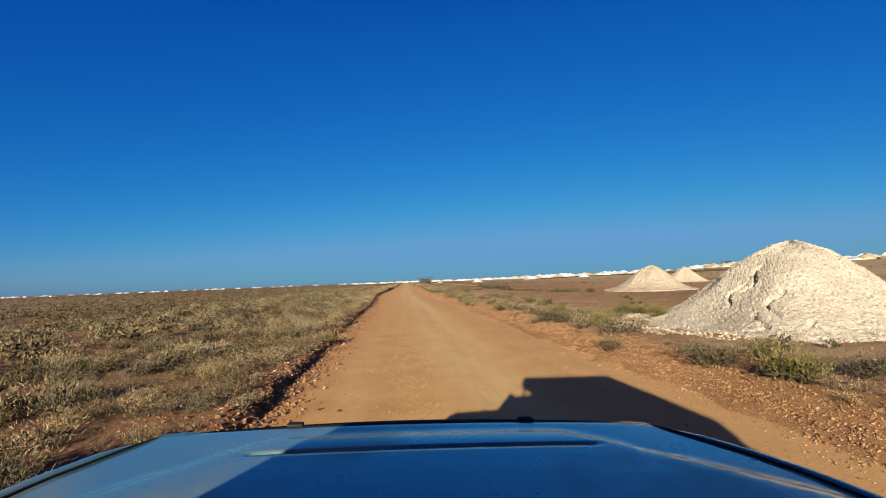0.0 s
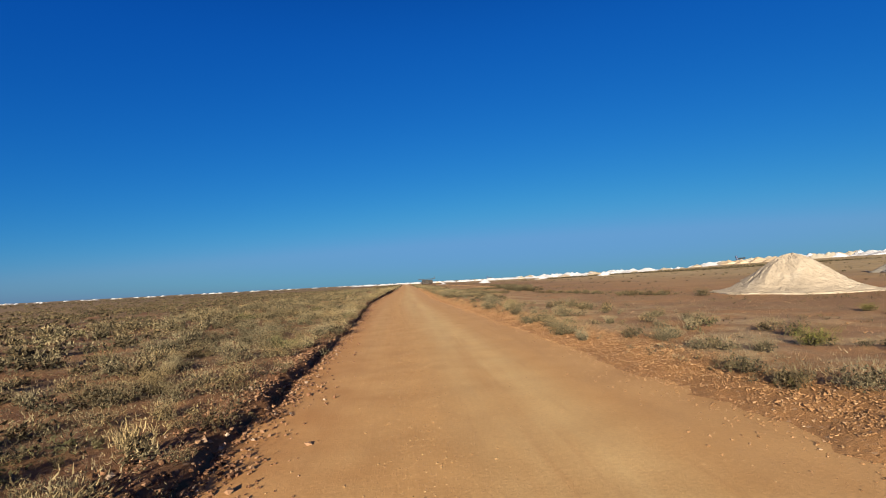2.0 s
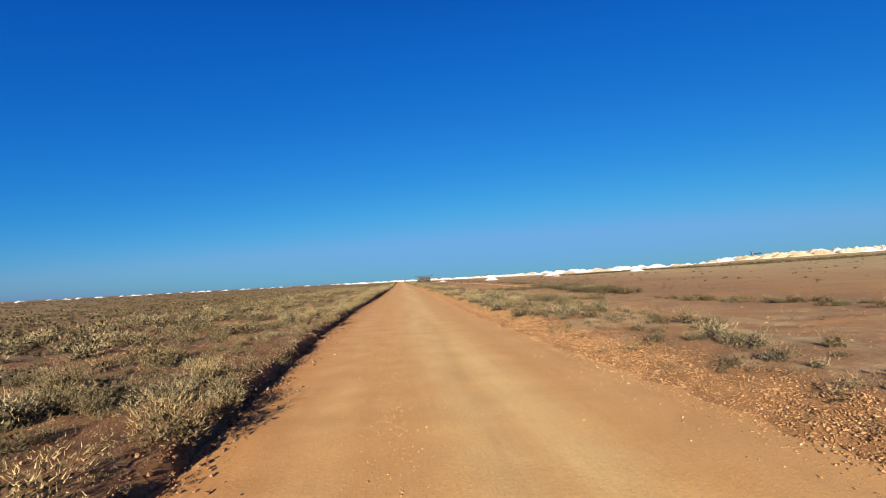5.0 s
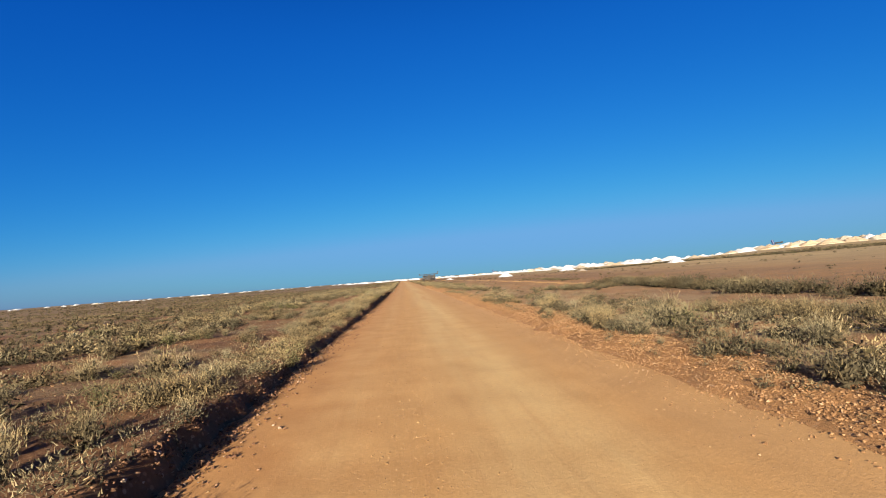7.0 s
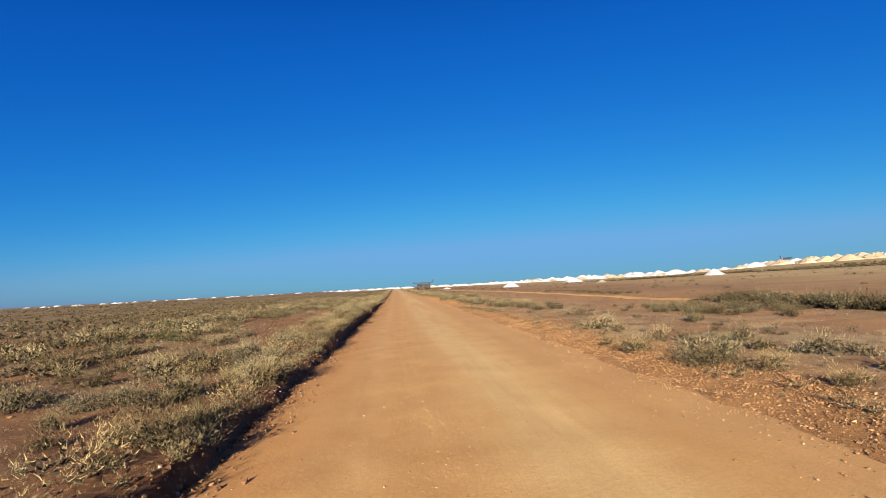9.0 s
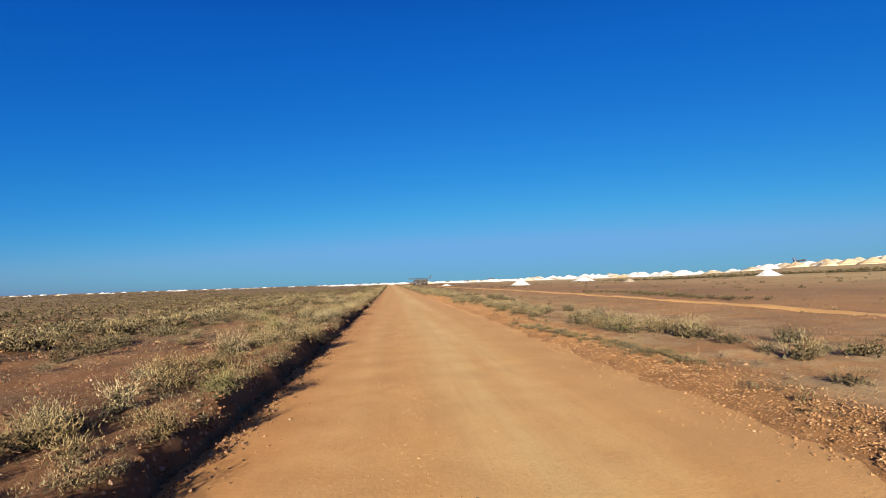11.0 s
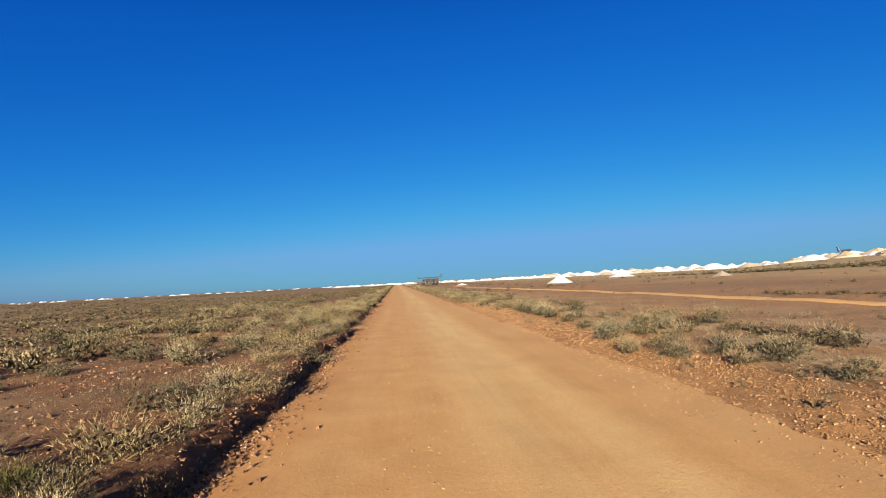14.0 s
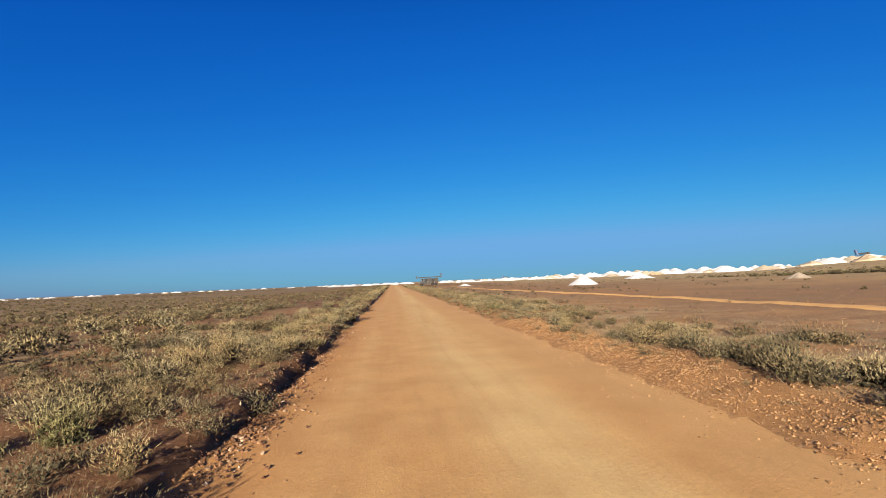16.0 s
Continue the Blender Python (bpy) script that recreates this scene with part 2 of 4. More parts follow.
M_PAINT, M_GLASS = mat_paint(), mat_glass()
M_RUBBER = mat_plain("black_rubber", (0.010, 0.010, 0.011), 0.75, 0.0, 0.12, amount=0.05)
M_STEEL = mat_plain("worn_steel", (0.30, 0.29, 0.28), 0.45, 0.8)
M_LAMP = mat_plain("lamp_glass", (0.7, 0.72, 0.72), 0.15, 0.0, 0.6, amount=0.15)
M_RUST = mat_plain("rusty_brown", (0.016, 0.011, 0.007), 0.9, dirt=(0.010, 0.007, 0.005))
M_TAN = mat_plain("tan_paint", (0.034, 0.025, 0.016), 0.9, dirt=(0.014, 0.010, 0.007))
M_DARK = mat_plain("dark_steel", (0.018, 0.018, 0.02), 0.7, dirt=(0.05, 0.035, 0.025))
M_NAVY = mat_plain("navy_paint", (0.02, 0.04, 0.10), 0.55, dirt=(0.12, 0.1, 0.09))


# ---------------------------------------------------------------- mesh helpers
def smooth(a, b, x):
    t = np.clip((x - a) / (b - a), 0, 1)
    return t * t * (3 - 2 * t)


def mesh_np(name, verts, faces, mat, attrs=None, shade=False):
    """A mesh from arrays: faces all of one size."""
    me = bpy.data.meshes.new(name)
    verts, faces = np.asarray(verts, np.float32), np.asarray(faces, np.int32)
    n, k = faces.shape
    me.vertices.add(len(verts))
    me.vertices.foreach_set("co", verts.ravel())
    me.loops.add(n * k)
    me.loops.foreach_set("vertex_index", faces.ravel())
    me.polygons.add(n)
    me.polygons.foreach_set("loop_start", np.arange(0, n * k, k, dtype=np.int32))
    me.update(calc_edges=True)
    me.polygons.foreach_set("use_smooth", np.full(n, shade, bool))
    for key, val in (attrs or {}).items():
        me.attributes.new(key, "FLOAT", "POINT").data.foreach_set("value", np.asarray(val, np.float32))
    me.materials.append(mat)
    me.validate()
    return me


def grid_faces(rows, cols):
    i = np.arange(rows * cols).reshape(rows, cols)
    return np.stack([i[:-1, :-1], i[:-1, 1:], i[1:, 1:], i[1:, :-1]], -1).reshape(-1, 4)


def part(name, bm, material, parent, label=""):
    """Links a bmesh as one mesh object under a thing or a part."""
    me = bpy.data.meshes.new(name)
    bm.normal_update()
    bm.to_mesh(me)
    bm.free()
    me.materials.append(material)
    ob = new(name, me)
    ob.parent = parent
    return tagged(ob, label)


def box(bm, lo, hi, bevel=0.0, m=None):
    r = bmesh.ops.create_cube(bm, size=1)
    vs = r["verts"]
    lo, hi = Vector(lo), Vector(hi)
    for v in vs:
        v.co = Vector([lo[i] + (v.co[i] + 0.5) * (hi[i] - lo[i]) for i in range(3)])
    if bevel:
        es = list({e for v in vs for e in v.link_edges})
        vs = list({v for f in bmesh.ops.bevel(bm, geom=es, offset=bevel, segments=2, affect="EDGES", profile=0.6)["faces"] for v in f.verts} | {v for v in vs if v.is_valid})
    if m:
        bmesh.ops.transform(bm, matrix=m, verts=[v for v in vs if v.is_valid])
    return bm


def tube(bm, a, b, r, r2=None, seg=10):
    a, b = Vector(a), Vector(b)
    d = b - a
    m = Matrix.Translation((a + b) / 2) @ d.to_track_quat("Z", "Y").to_matrix().to_4x4()
    bmesh.ops.create_cone(bm, cap_ends=True, segments=seg, radius1=r, radius2=r if r2 is None else r2, depth=d.length, matrix=m)
    return bm


def sheet(bm, pts, thick):
    """A plate over a grid of points (rows of equal length), with a thickness downwards."""
    top = [[bm.verts.new(p) for p in row] for row in pts]
    for a, b in zip(top, top[1:]):
        for i in range(len(a) - 1):
            bm.faces.new((a[i], a[i + 1], b[i + 1], b[i]))
    bmesh.ops.recalc_face_normals(bm, faces=bm.faces)
    bmesh.ops.solidify(bm, geom=list(bm.faces), thickness=thick)
    for f in bm.faces:
        f.smooth = True
    return bm


# ---------------------------------------------------------------- terrain
LEFT_Y = (-300, 0, 10, 30, 45, 62, 80, 104, 113, 135, 154, 320, 4000)
LEFT_X = (-1.7, -1.7, -1.95, -2.1, -2.45, -2.85, -2.4, -2.15, -1.95, -1.75, -1.65, -0.6, 20)


def left_edge(y):
    """The foot of the bank on the road's near side."""
    k = np.linspace(-9, 9, 7)
    return np.interp(np.asarray(y)[..., None] + k, LEFT_Y, LEFT_X).mean(-1) - 0.25


def foot(y):
    """How far the cut bank reaches out over that line."""
    return np.interp(y, (0, 20, 36, 50, 62, 82, 105, 121, 135, 150), (0.36, 0.33, 0.36, 0.18, 0.12, 0.12, 0.2, 0.26, 0.4, 0.4))


def wave(x, y, s, seed=0.0):
    """A cheap uneven field of about -1 to 1, with features of about s metres."""
    k = 2 * math.pi / s
    return (np.sin(k * (0.83 * x + 0.41 * y) + 1.3 + seed) * np.sin(k * (0.37 * y - 0.71 * x) * 1.3 + 4.1 + 2 * seed)
            + 0.6 * np.sin(k * 1.9 * (0.2 * x + y) + seed * 3) * np.sin(k * 2.3 * (x - 0.3 * y) + 0.7)
            + 0.35 * np.sin(k * 4.1 * (0.6 * x - 0.8 * y) + seed) * np.sin(k * 3.7 * (0.9 * x + 0.5 * y) + 2.2)) / 1.4


def lift(x, y):
    """A long low rise beyond the plain on one side, with a slight swell before it."""
    w = np.maximum(x - 1.16 * (y - 188.5), 0)
    rise = 4.24 * (1 - np.exp(-w / 24.2)) * smooth(6, 335, x)
    return rise + 0.5 * np.exp(-((x - 66) ** 2 + (y - 168) ** 2) / 400) * smooth(20, 45, x)


def bank(y):
    return np.interp(y, (0, 40, 58, 84, 92, 112, 125, 170), (0.6, 0.6, 0.9, 0.65, 1.25, 1.3, 0.9, 0.8))


def ground_z(x, y):
    x, y = np.asarray(x, float), np.asarray(y, float)
    u = x - left_edge(y) + 0.10 * wave(0 * x, y, 2.9) + 0.06 * wave(x, y, 0.9, 2) + 0.22 * smooth(112, 122, y) * wave(0 * x, y, 8.5, 3)
    v = u - foot(y)
    left = (0.25 + 0.07 * wave(0 * x, y, 11.0, 1)) * bank(y) - 0.28 * bank(y) * smooth(-3, -16, u) + 0.035 * wave(x, y, 1.4, 3) * smooth(-16, -8, u) + 0.09 * wave(x, y, 9.0, 5) * smooth(-1, -5, u) * smooth(-70, -30, u)
    right = 0.20 - 0.22 * smooth(8.5, 15, u) + 0.03 * wave(x, y, 1.2, 7) * smooth(23, 15, u) + 0.06 * wave(x, y, 10.0, 8) * smooth(6, 9, u) * smooth(76, 36, u)
    berm = 0.03 * bank(y) * np.exp(-((v + 0.45) / 0.28) ** 2) * (1 + 0.6 * wave(x, y, 1.7, 9))
    bed = -0.10
    z = bed + (left - bed) * smooth(0.0, -0.26, v) + (right - bed) * smooth(4.9, 7.2, u + 0.12 * wave(0 * x, y, 4.7, 21) + 0.10 * wave(x, y, 1.1, 22)) + berm * smooth(0.1, -0.3, v)
    return z + lift(x, y)


def road_z(u, x, y):
    """The cambered, slightly uneven surface of the graded road."""
    return (0.03 - 0.005 * np.abs(u - 3.0) + 0.006 * wave(x, y * 0.15, 1.3, 4) + 0.008 * wave(x, y, 1.9, 6)
            - 0.012 * np.exp(-((u - 3.6) / 0.5) ** 2) + lift(x, y))


def axis(fine_lo, fine_hi, step, lo, hi, grow):
    mid = list(np.arange(fine_lo, fine_hi + 1e-6, step))
    out, s = [], step
    while (out or mid)[-1] < hi:
        s *= grow
        out.append((out or mid)[-1] + s)
    back, s = [], step
    while (back or [mid[0]])[-1] > lo:
        s *= grow
        back.append((back or [mid[0]])[-1] - s)
    return np.array(back[::-1] + mid + out)


ys = axis(-6, 160, 0.22, -400, 4200, 1.13)
us = axis(-3, 9.5, 0.18, -4200, 4200, 1.15)
us = np.sort(np.concatenate([us[(us < -1.2) | (us > 4.2)], np.arange(-1.15, 0.85, 0.09), np.arange(1.0, 4.2, 0.6)]))
U, Y = np.meshgrid(us, ys)
X = U + left_edge(Y) * smooth(300, 30, np.abs(U))
ground = new("ground", mesh_np("ground", np.stack([X, Y, ground_z(X, Y)], -1).reshape(-1, 3), grid_faces(*U.shape), M_GROUND, {"lateral": U.ravel()}, True))
tagged(ground, "flat red-brown arid soil plain with gravel and dry litter", "ground", kind="structure")

yr = axis(-6, 165, 0.3, -60, 900, 1.06)
ur = np.arange(-0.5, 6.9, 0.16)
U, Y = np.meshgrid(ur, yr)
X = U + left_edge(Y)
road = new("road", mesh_np("road", np.stack([X, Y, road_z(U, X, Y)], -1).reshape(-1, 3), grid_faces(*U.shape), M_ROAD, {"lateral": U.ravel()}, True))
tagged(road, "straight graded orange dirt road with pale wheel tracks", "road", kind="structure")


# ---------------------------------------------------------------- stones
rng = np.random.default_rng(7)


def ico():
    bm = bmesh.new()
    bmesh.ops.create_icosphere(bm, subdivisions=1, radius=1)
    v = np.array([p.co[:] for p in bm.verts])
    f = np.array([[p.index for p in q.verts] for q in bm.faces])
    bm.free()
    return v, f


ICO_V, ICO_F = ico()
OCT_V = np.array([(1, 0, 0), (-1, 0, 0), (0, 1, 0), (0, -1, 0), (0, 0, 1), (0, 0, -1)], float)
TET_V = np.array([(1, 1, 1), (1, -1, -1), (-1, 1, -1), (-1, -1, 1)], float) * 0.75
TET_F = np.array([(0, 1, 2), (0, 3, 1), (0, 2, 3), (1, 3, 2)])
OCT_F = np.array([(0, 2, 4), (2, 1, 4), (1, 3, 4), (3, 0, 4), (2, 0, 5), (1, 2, 5), (3, 1, 5), (0, 3, 5)])


def scatter_stones(xyz, sizes, flat=0.75, shape=None):
    """Angular stones at the given places: vertices and faces."""
    n = len(xyz)
    sv, sf = shape or (ICO_V, ICO_F)
    v = sv[None] * (1 + rng.uniform(-0.28, 0.28, (n, len(sv), 1))) * sizes[:, None, None] * rng.uniform(0.6, 1.35, (n, 1, 3))
    q = rng.normal(0, 1, (n, 4))
    w, x, y, z = (q / np.linalg.norm(q, axis=1, keepdims=True)).T
    turn = np.stack([1 - 2 * (y * y + z * z), 2 * (x * y - w * z), 2 * (x * z + w * y), 2 * (x * y + w * z), 1 - 2 * (x * x + z * z), 2 * (y * z - w * x),
                     2 * (x * z - w * y), 2 * (y * z + w * x), 1 - 2 * (x * x + y * y)], -1).reshape(n, 3, 3)
    v = np.einsum("nij,nkj->nki", turn, v) * (1, 1, flat) + xyz[:, None]
    f = sf[None] + (np.arange(n) * len(sv))[:, None, None]
    return v.reshape(-1, 3), f.reshape(-1, 3)


def stone_field(name, label, x, y, sizes, mat, sink=0.15, shape=None):
    u = x - left_edge(y)
    z = ground_z(x, y)
    z = np.where((u > -0.5) & (u < 6.8), np.maximum(z, road_z(u, x, y)), z) + sizes * sink
    ob = new(name, mesh_np(name, *scatter_stones(np.stack([x, y, z], -1), sizes, shape=shape), mat))
    return tagged(ob, label, "stones", kind="stuff")


def sizes_of(n, lo, hi):
    return lo * (hi / lo) ** (rng.uniform(0, 1, n) ** 2.2)


def along(n, y0, y1):
    return y0 + (y1 - y0) * rng.uniform(0, 1, n)


n = 40000
y = along(n, 1, 148)
u = rng.normal(-0.10, 0.15, n) + np.where(rng.uniform(0, 1, n) < 0.25, np.abs(rng.normal(0, 0.24, n)), 0)
keep = rng.uniform(0, 1, n) < 0.65 + 0.6 * wave(0 * u, y, 4.3, 35)
stone_field("bank_rubble", "loose red and grey rubble along the cut road bank", (u + foot(y) + left_edge(y))[keep], y[keep], (0.010 + 0.022 * rng.uniform(0, 1, n) ** 3)[keep], M_RUBBLE, 0.45, shape=(OCT_V, OCT_F))


n = 8000
y = along(n, 2, 34)
u = -0.25 + rng.normal(0, 0.32, n)
keep = rng.uniform(0, 1, n) < np.interp(y, (2, 26, 34), (1, 0.9, 0)) * (0.6 + 0.5 * wave(u, y, 2.6, 47))
stone_field("bank_rubble", "heaped red rubble and grey clods on the bank", (u + foot(y) + left_edge(y))[keep], y[keep], (0.012 + 0.030 * rng.uniform(0, 1, n) ** 2.5)[keep], M_RUBBLE, 0.45, shape=(OCT_V, OCT_F))


def verge_amount(u, y):
    """How thickly the gravel lies on the verge: in drifts, thickest on the slope."""
    thick = np.interp(y, (0, 88, 97, 114, 120, 150), (1, 1, 0.5, 0.5, 0.8, 0.8)) * np.interp(u, (4.7, 5.4, 6.0, 7.0, 7.8), (0.04, 0.22, 1, 0.9, 0.15))
    return thick * (0.78 + 0.4 * wave(u, y, 3.1, 31))


n = 190000
y = along(n, 2, 146)
u = np.where(rng.uniform(0, 1, n) < 0.8, 6.5 + rng.normal(0, 0.42, n), rng.uniform(4.7, 8.2, n))
keep = rng.uniform(0, 1, n) < verge_amount(u, y)
stone_field("verge_gravel", "crumbly reddish gravel lying on the sloping road verge", (u + left_edge(y))[keep], y[keep], (0.007 + 0.010 * rng.uniform(0, 1, n) ** 2)[keep], M_ROCK, 0.4, shape=(TET_V, TET_F))
n = 62000
y = along(n, 2, 146)
u = np.where(rng.uniform(0, 1, n) < 0.8, 6.5 + rng.normal(0, 0.4, n), rng.uniform(5.0, 8.2, n))
keep = rng.uniform(0, 1, n) < verge_amount(u, y)
stone_field("verge_stones", "reddish stones and clods on the sloping road verge", (u + left_edge(y))[keep], y[keep], (0.009 + 0.010 * rng.uniform(0, 1, n) ** 3)[keep], M_ROCK, 0.35, shape=(OCT_V, OCT_F))
n = 12000
y = 1 + 130 * rng.uniform(0, 1, n) ** 1.7
u = np.where(rng.uniform(0, 1, n) < 0.8, rng.normal(2.2, 0.26, n), rng.uniform(0.2, 5.4, n))
stone_field("road_pebbles", "small loose pebbles scattered on the dirt road", u + left_edge(y), y, sizes_of(n, 0.005, 0.015), M_PEBBLE, 0.1, shape=(OCT_V, OCT_F))
n = 60000
y = 1 + 150 * rng.uniform(0, 1, n) ** 1.2
u = np.where(rng.uniform(0, 1, n) < 0.45, rng.uniform(-12, -0.6, n), rng.uniform(7.0, 22, n))
keep = rng.uniform(0, 1, n) < 0.5 + 0.7 * wave(u, y, 6.0, 33)
stone_field("plain_stones", "reddish gibber stones strewn over the plain", (u + left_edge(y))[keep], y[keep], sizes_of(n, 0.01, 0.028)[keep], M_ROCK, shape=(TET_V, TET_F))

n = 9000
y = np.where(rng.uniform(0, 1, n) < 0.45, rng.uniform(117, 128.5, n), rng.uniform(88, 117, n))
u = -0.9 - 5.4 * rng.uniform(0, 1, n)
keep = rng.uniform(0, 1, n) < 0.6 + 0.5 * wave(u, y, 3.0, 37)
stone_field("plain_stones", "dark red stones on the bare patches above the bank", (u + left_edge(y))[keep], y[keep], sizes_of(n, 0.010, 0.045)[keep], M_RUBBLE, 0.3, shape=(OCT_V, OCT_F))


# ---------------------------------------------------------------- spoil heaps
def heap_mesh(name, radius, height, seed, mat, rings=26, spokes=48, peaks=1, rough=1.0, crumb=0.0, dome=False, cracks=(), lean=0.0):
    """A conical dump of broken rock with slumped flanks and an uneven foot."""
    r = np.random.default_rng(seed)
    ph = r.uniform(0, 6.28, 8)
    t = np.linspace(0, 1, rings)[:, None]
    a = np.linspace(0, 2 * math.pi, spokes, endpoint=False)[None]
    foot = 1 + 0.10 * np.sin(2 * a + ph[0]) + 0.07 * np.sin(3 * a + ph[1]) + 0.04 * np.sin(7 * a + ph[2])
    foot = foot * (1 - lean * np.maximum(np.cos(a), 0))
    x, y = t * radius * foot * np.cos(a), t * radius * foot * np.sin(a)
    prof = np.interp(t, (0, 0.08, 0.2, 0.34, 0.45, 0.58, 0.70, 0.84, 1), (1, 0.965, 0.86, 0.665, 0.48, 0.29, 0.155, 0.07, 0.02))
    if not dome:
        prof = np.interp(t, (0, 0.05, 0.14, 0.5, 0.85, 1), (1, 0.975, 0.885, 0.475, 0.12, 0.03))
    z = height * prof * (1 + 0.05 * np.sin(3 * a + ph[3]) * t)
    for k in range(peaks - 1):
        px, py = radius * 0.38 * math.cos(ph[4 + k]), radius * 0.38 * math.sin(ph[4 + k])
        z = np.maximum(z, height * (0.86 - 0.08 * k) * (1 - 1.15 * np.hypot(x - px, y - py) / radius))
    ridge = np.abs(np.sin(9 * a + ph[5] + 2.5 * np.sin(3 * t + ph[6]))) * 0.03 * height * np.sin(t * math.pi)
    z = z - 0.6 * ridge * rough + r.normal(0, crumb, z.shape) * (t > 0.02) + rough * height * 0.012 * (wave(x, y, radius * 0.3, seed) + 0.7 * wave(x, y, radius * 0.11, seed + 3)) * (t > 0.02)
    for deg, t0, t1 in cracks:
        off = (a - radians(deg) - 0.05 * np.sin(t * 40 + deg) + math.pi) % (2 * math.pi) - math.pi
        z = z - 0.24 * np.exp(-(off * t * radius / 0.042) ** 2) * smooth(t0 - 0.04, t0 + 0.02, t) * smooth(t1 + 0.03, t1 - 0.03, t)
    z = z + (not dome) * rough * height * 0.008 * np.sin(a * 61 + 9 * np.sin(t * 31)) * np.sin(t * 77 + 3 * np.sin(a * 23)) * (t > 0.02)
    z = np.where(t > 0.97, -0.35, z)
    v = np.stack([x + 0 * z, y + 0 * z, z], -1).reshape(-1, 3)
    i = np.arange(rings * spokes).reshape(rings, spokes)
    j = np.roll(i, -1, 1)
    f = np.stack([i[:-1], j[:-1], j[1:], i[1:]], -1).reshape(-1, 4)
    return mesh_np(name, v, f, mat, shade=False), v


def heap(name, x, y, radius, height, seed, mat, label, clods=0, **kw):
    me, v = heap_mesh(name, radius, height, seed, mat, **kw)
    ob = new(name, me)
    ob.location = (x, y, float(ground_z(x, y)) - 0.07)
    tagged(ob, label, "spoil heap", group="spoil heaps along the road")
    if clods:
        r = np.random.default_rng(seed + 50)
        reach = np.hypot(v[:, 0], v[:, 1])
        k = r.choice(len(v), clods, p=reach / reach.sum())
        p = v[k] + r.normal(0, 0.03, (clods, 3)) * (1, 1, 0.3)
        p[:, 2] = np.maximum(p[:, 2], 0.0)
        cl = new("rubble", mesh_np("rubble", *scatter_stones(p, sizes_of(clods, 0.006, 0.024), 0.8, (TET_V, TET_F)), M_CLOD))
        cl.parent = ob
        tagged(cl, "pale broken sandstone clods", kind="stuff")
    return ob


heap("spoil_mound", 10.95, 12.9, 5.1, 2.4, 3, M_WHITE, "tall cream-white spoil heap of broken sandstone beside the road", 26000, rings=140, spokes=400, rough=0.55, crumb=0.011, dome=True, lean=0.13, cracks=((205, 0.30, 0.46), (199, 0.44, 0.56), (222, 0.46, 0.60), (219, 0.62, 0.74), (236, 0.66, 0.72)))
heap("spoil_mound", 23.2, 43.8, 4.8, 2.25, 5, M_PALE, "conical pale cream spoil heap on the bare plain", 4000, rings=44, spokes=110, crumb=0.012, dome=True, lean=0.3)
heap("spoil_mound", 38.1, 63.2, 3.1, 2.15, 8, M_PALE, "pale cream spoil heap behind a nearer one")
heap("spoil_mound", 28.3, 33.2, 3.9, 2.6, 11, M_CREAM, "orange-cream spoil heap with a steep flank", 3000, rings=44, spokes=110, crumb=0.012)
heap("spoil_mound", 51.2, 61.7, 3.3, 2.15, 14, M_WHITE, "pale spoil heap on the open plain")
heap("spoil_mound", 32.3, 208.0, 2.9, 1.75, 17, M_BRIGHT, "small bright white conical spoil heap")
heap("spoil_mound", 71.8, 264.0, 4.2, 1.7, 20, M_BRIGHT, "low bright white spoil heap")
heap("spoil_mound", 62.6, 164.6, 2.0, 1.25, 23, M_BRIGHT, "small white spoil heap on the plain")
heap("spoil_mound", 46.0, 179.5, 1.4, 0.75, 26, M_DULL, "low dull brown spoil heap on the plain")
heap("spoil_mound", 20.5, 262.0, 2.0, 0.7, 29, M_BRIGHT, "very low white spoil heap near the truck")
n = 1500
a, r = np.radians(rng.uniform(118, 222, n)), 4.55 + 0.9 * rng.uniform(0, 1, n) ** 1.6
stone_field("heap_rubble", "white sandstone clods rolled to the foot of the tall spoil heap", 10.95 + r * np.cos(a), 12.9 + r * np.sin(a), 0.012 + 0.045 * rng.uniform(0, 1, n) ** 2.5, M_CLOD, 0.35, shape=(OCT_V, OCT_F))

far_meshes = [heap_mesh("far_heap", 1, 1, 40 + k, (M_BRIGHT, M_PALE, M_WHITE, M_BRIGHT, M_CREAM, M_BRIGHT)[k], rings=9, spokes=20, peaks=1 + k % 3, rough=2.6)[0] for k in range(6)]
far_rng = np.random.default_rng(21)


def far_heap(head, dist, radius, height, k):
    """A heap far off, by its heading in degrees and its distance from the road's start."""
    x, y = dist * math.sin(radians(head)), 60 + dist * math.cos(radians(head))
    ob = new("spoil_mound", far_meshes[k])
    ob.scale = (radius * far_rng.uniform(0.8, 1.5), radius, height)
    ob.location = (x, y, float(ground_z(x, y)) - 0.1)
    ob.rotation_euler = (0, 0, far_rng.uniform(0, 6.28))
    tagged(ob, ("bright white", "white", "pale cream", "white", "tan", "white")[k] + " spoil heap far off on the horizon", "spoil heap", group="far spoil heaps")


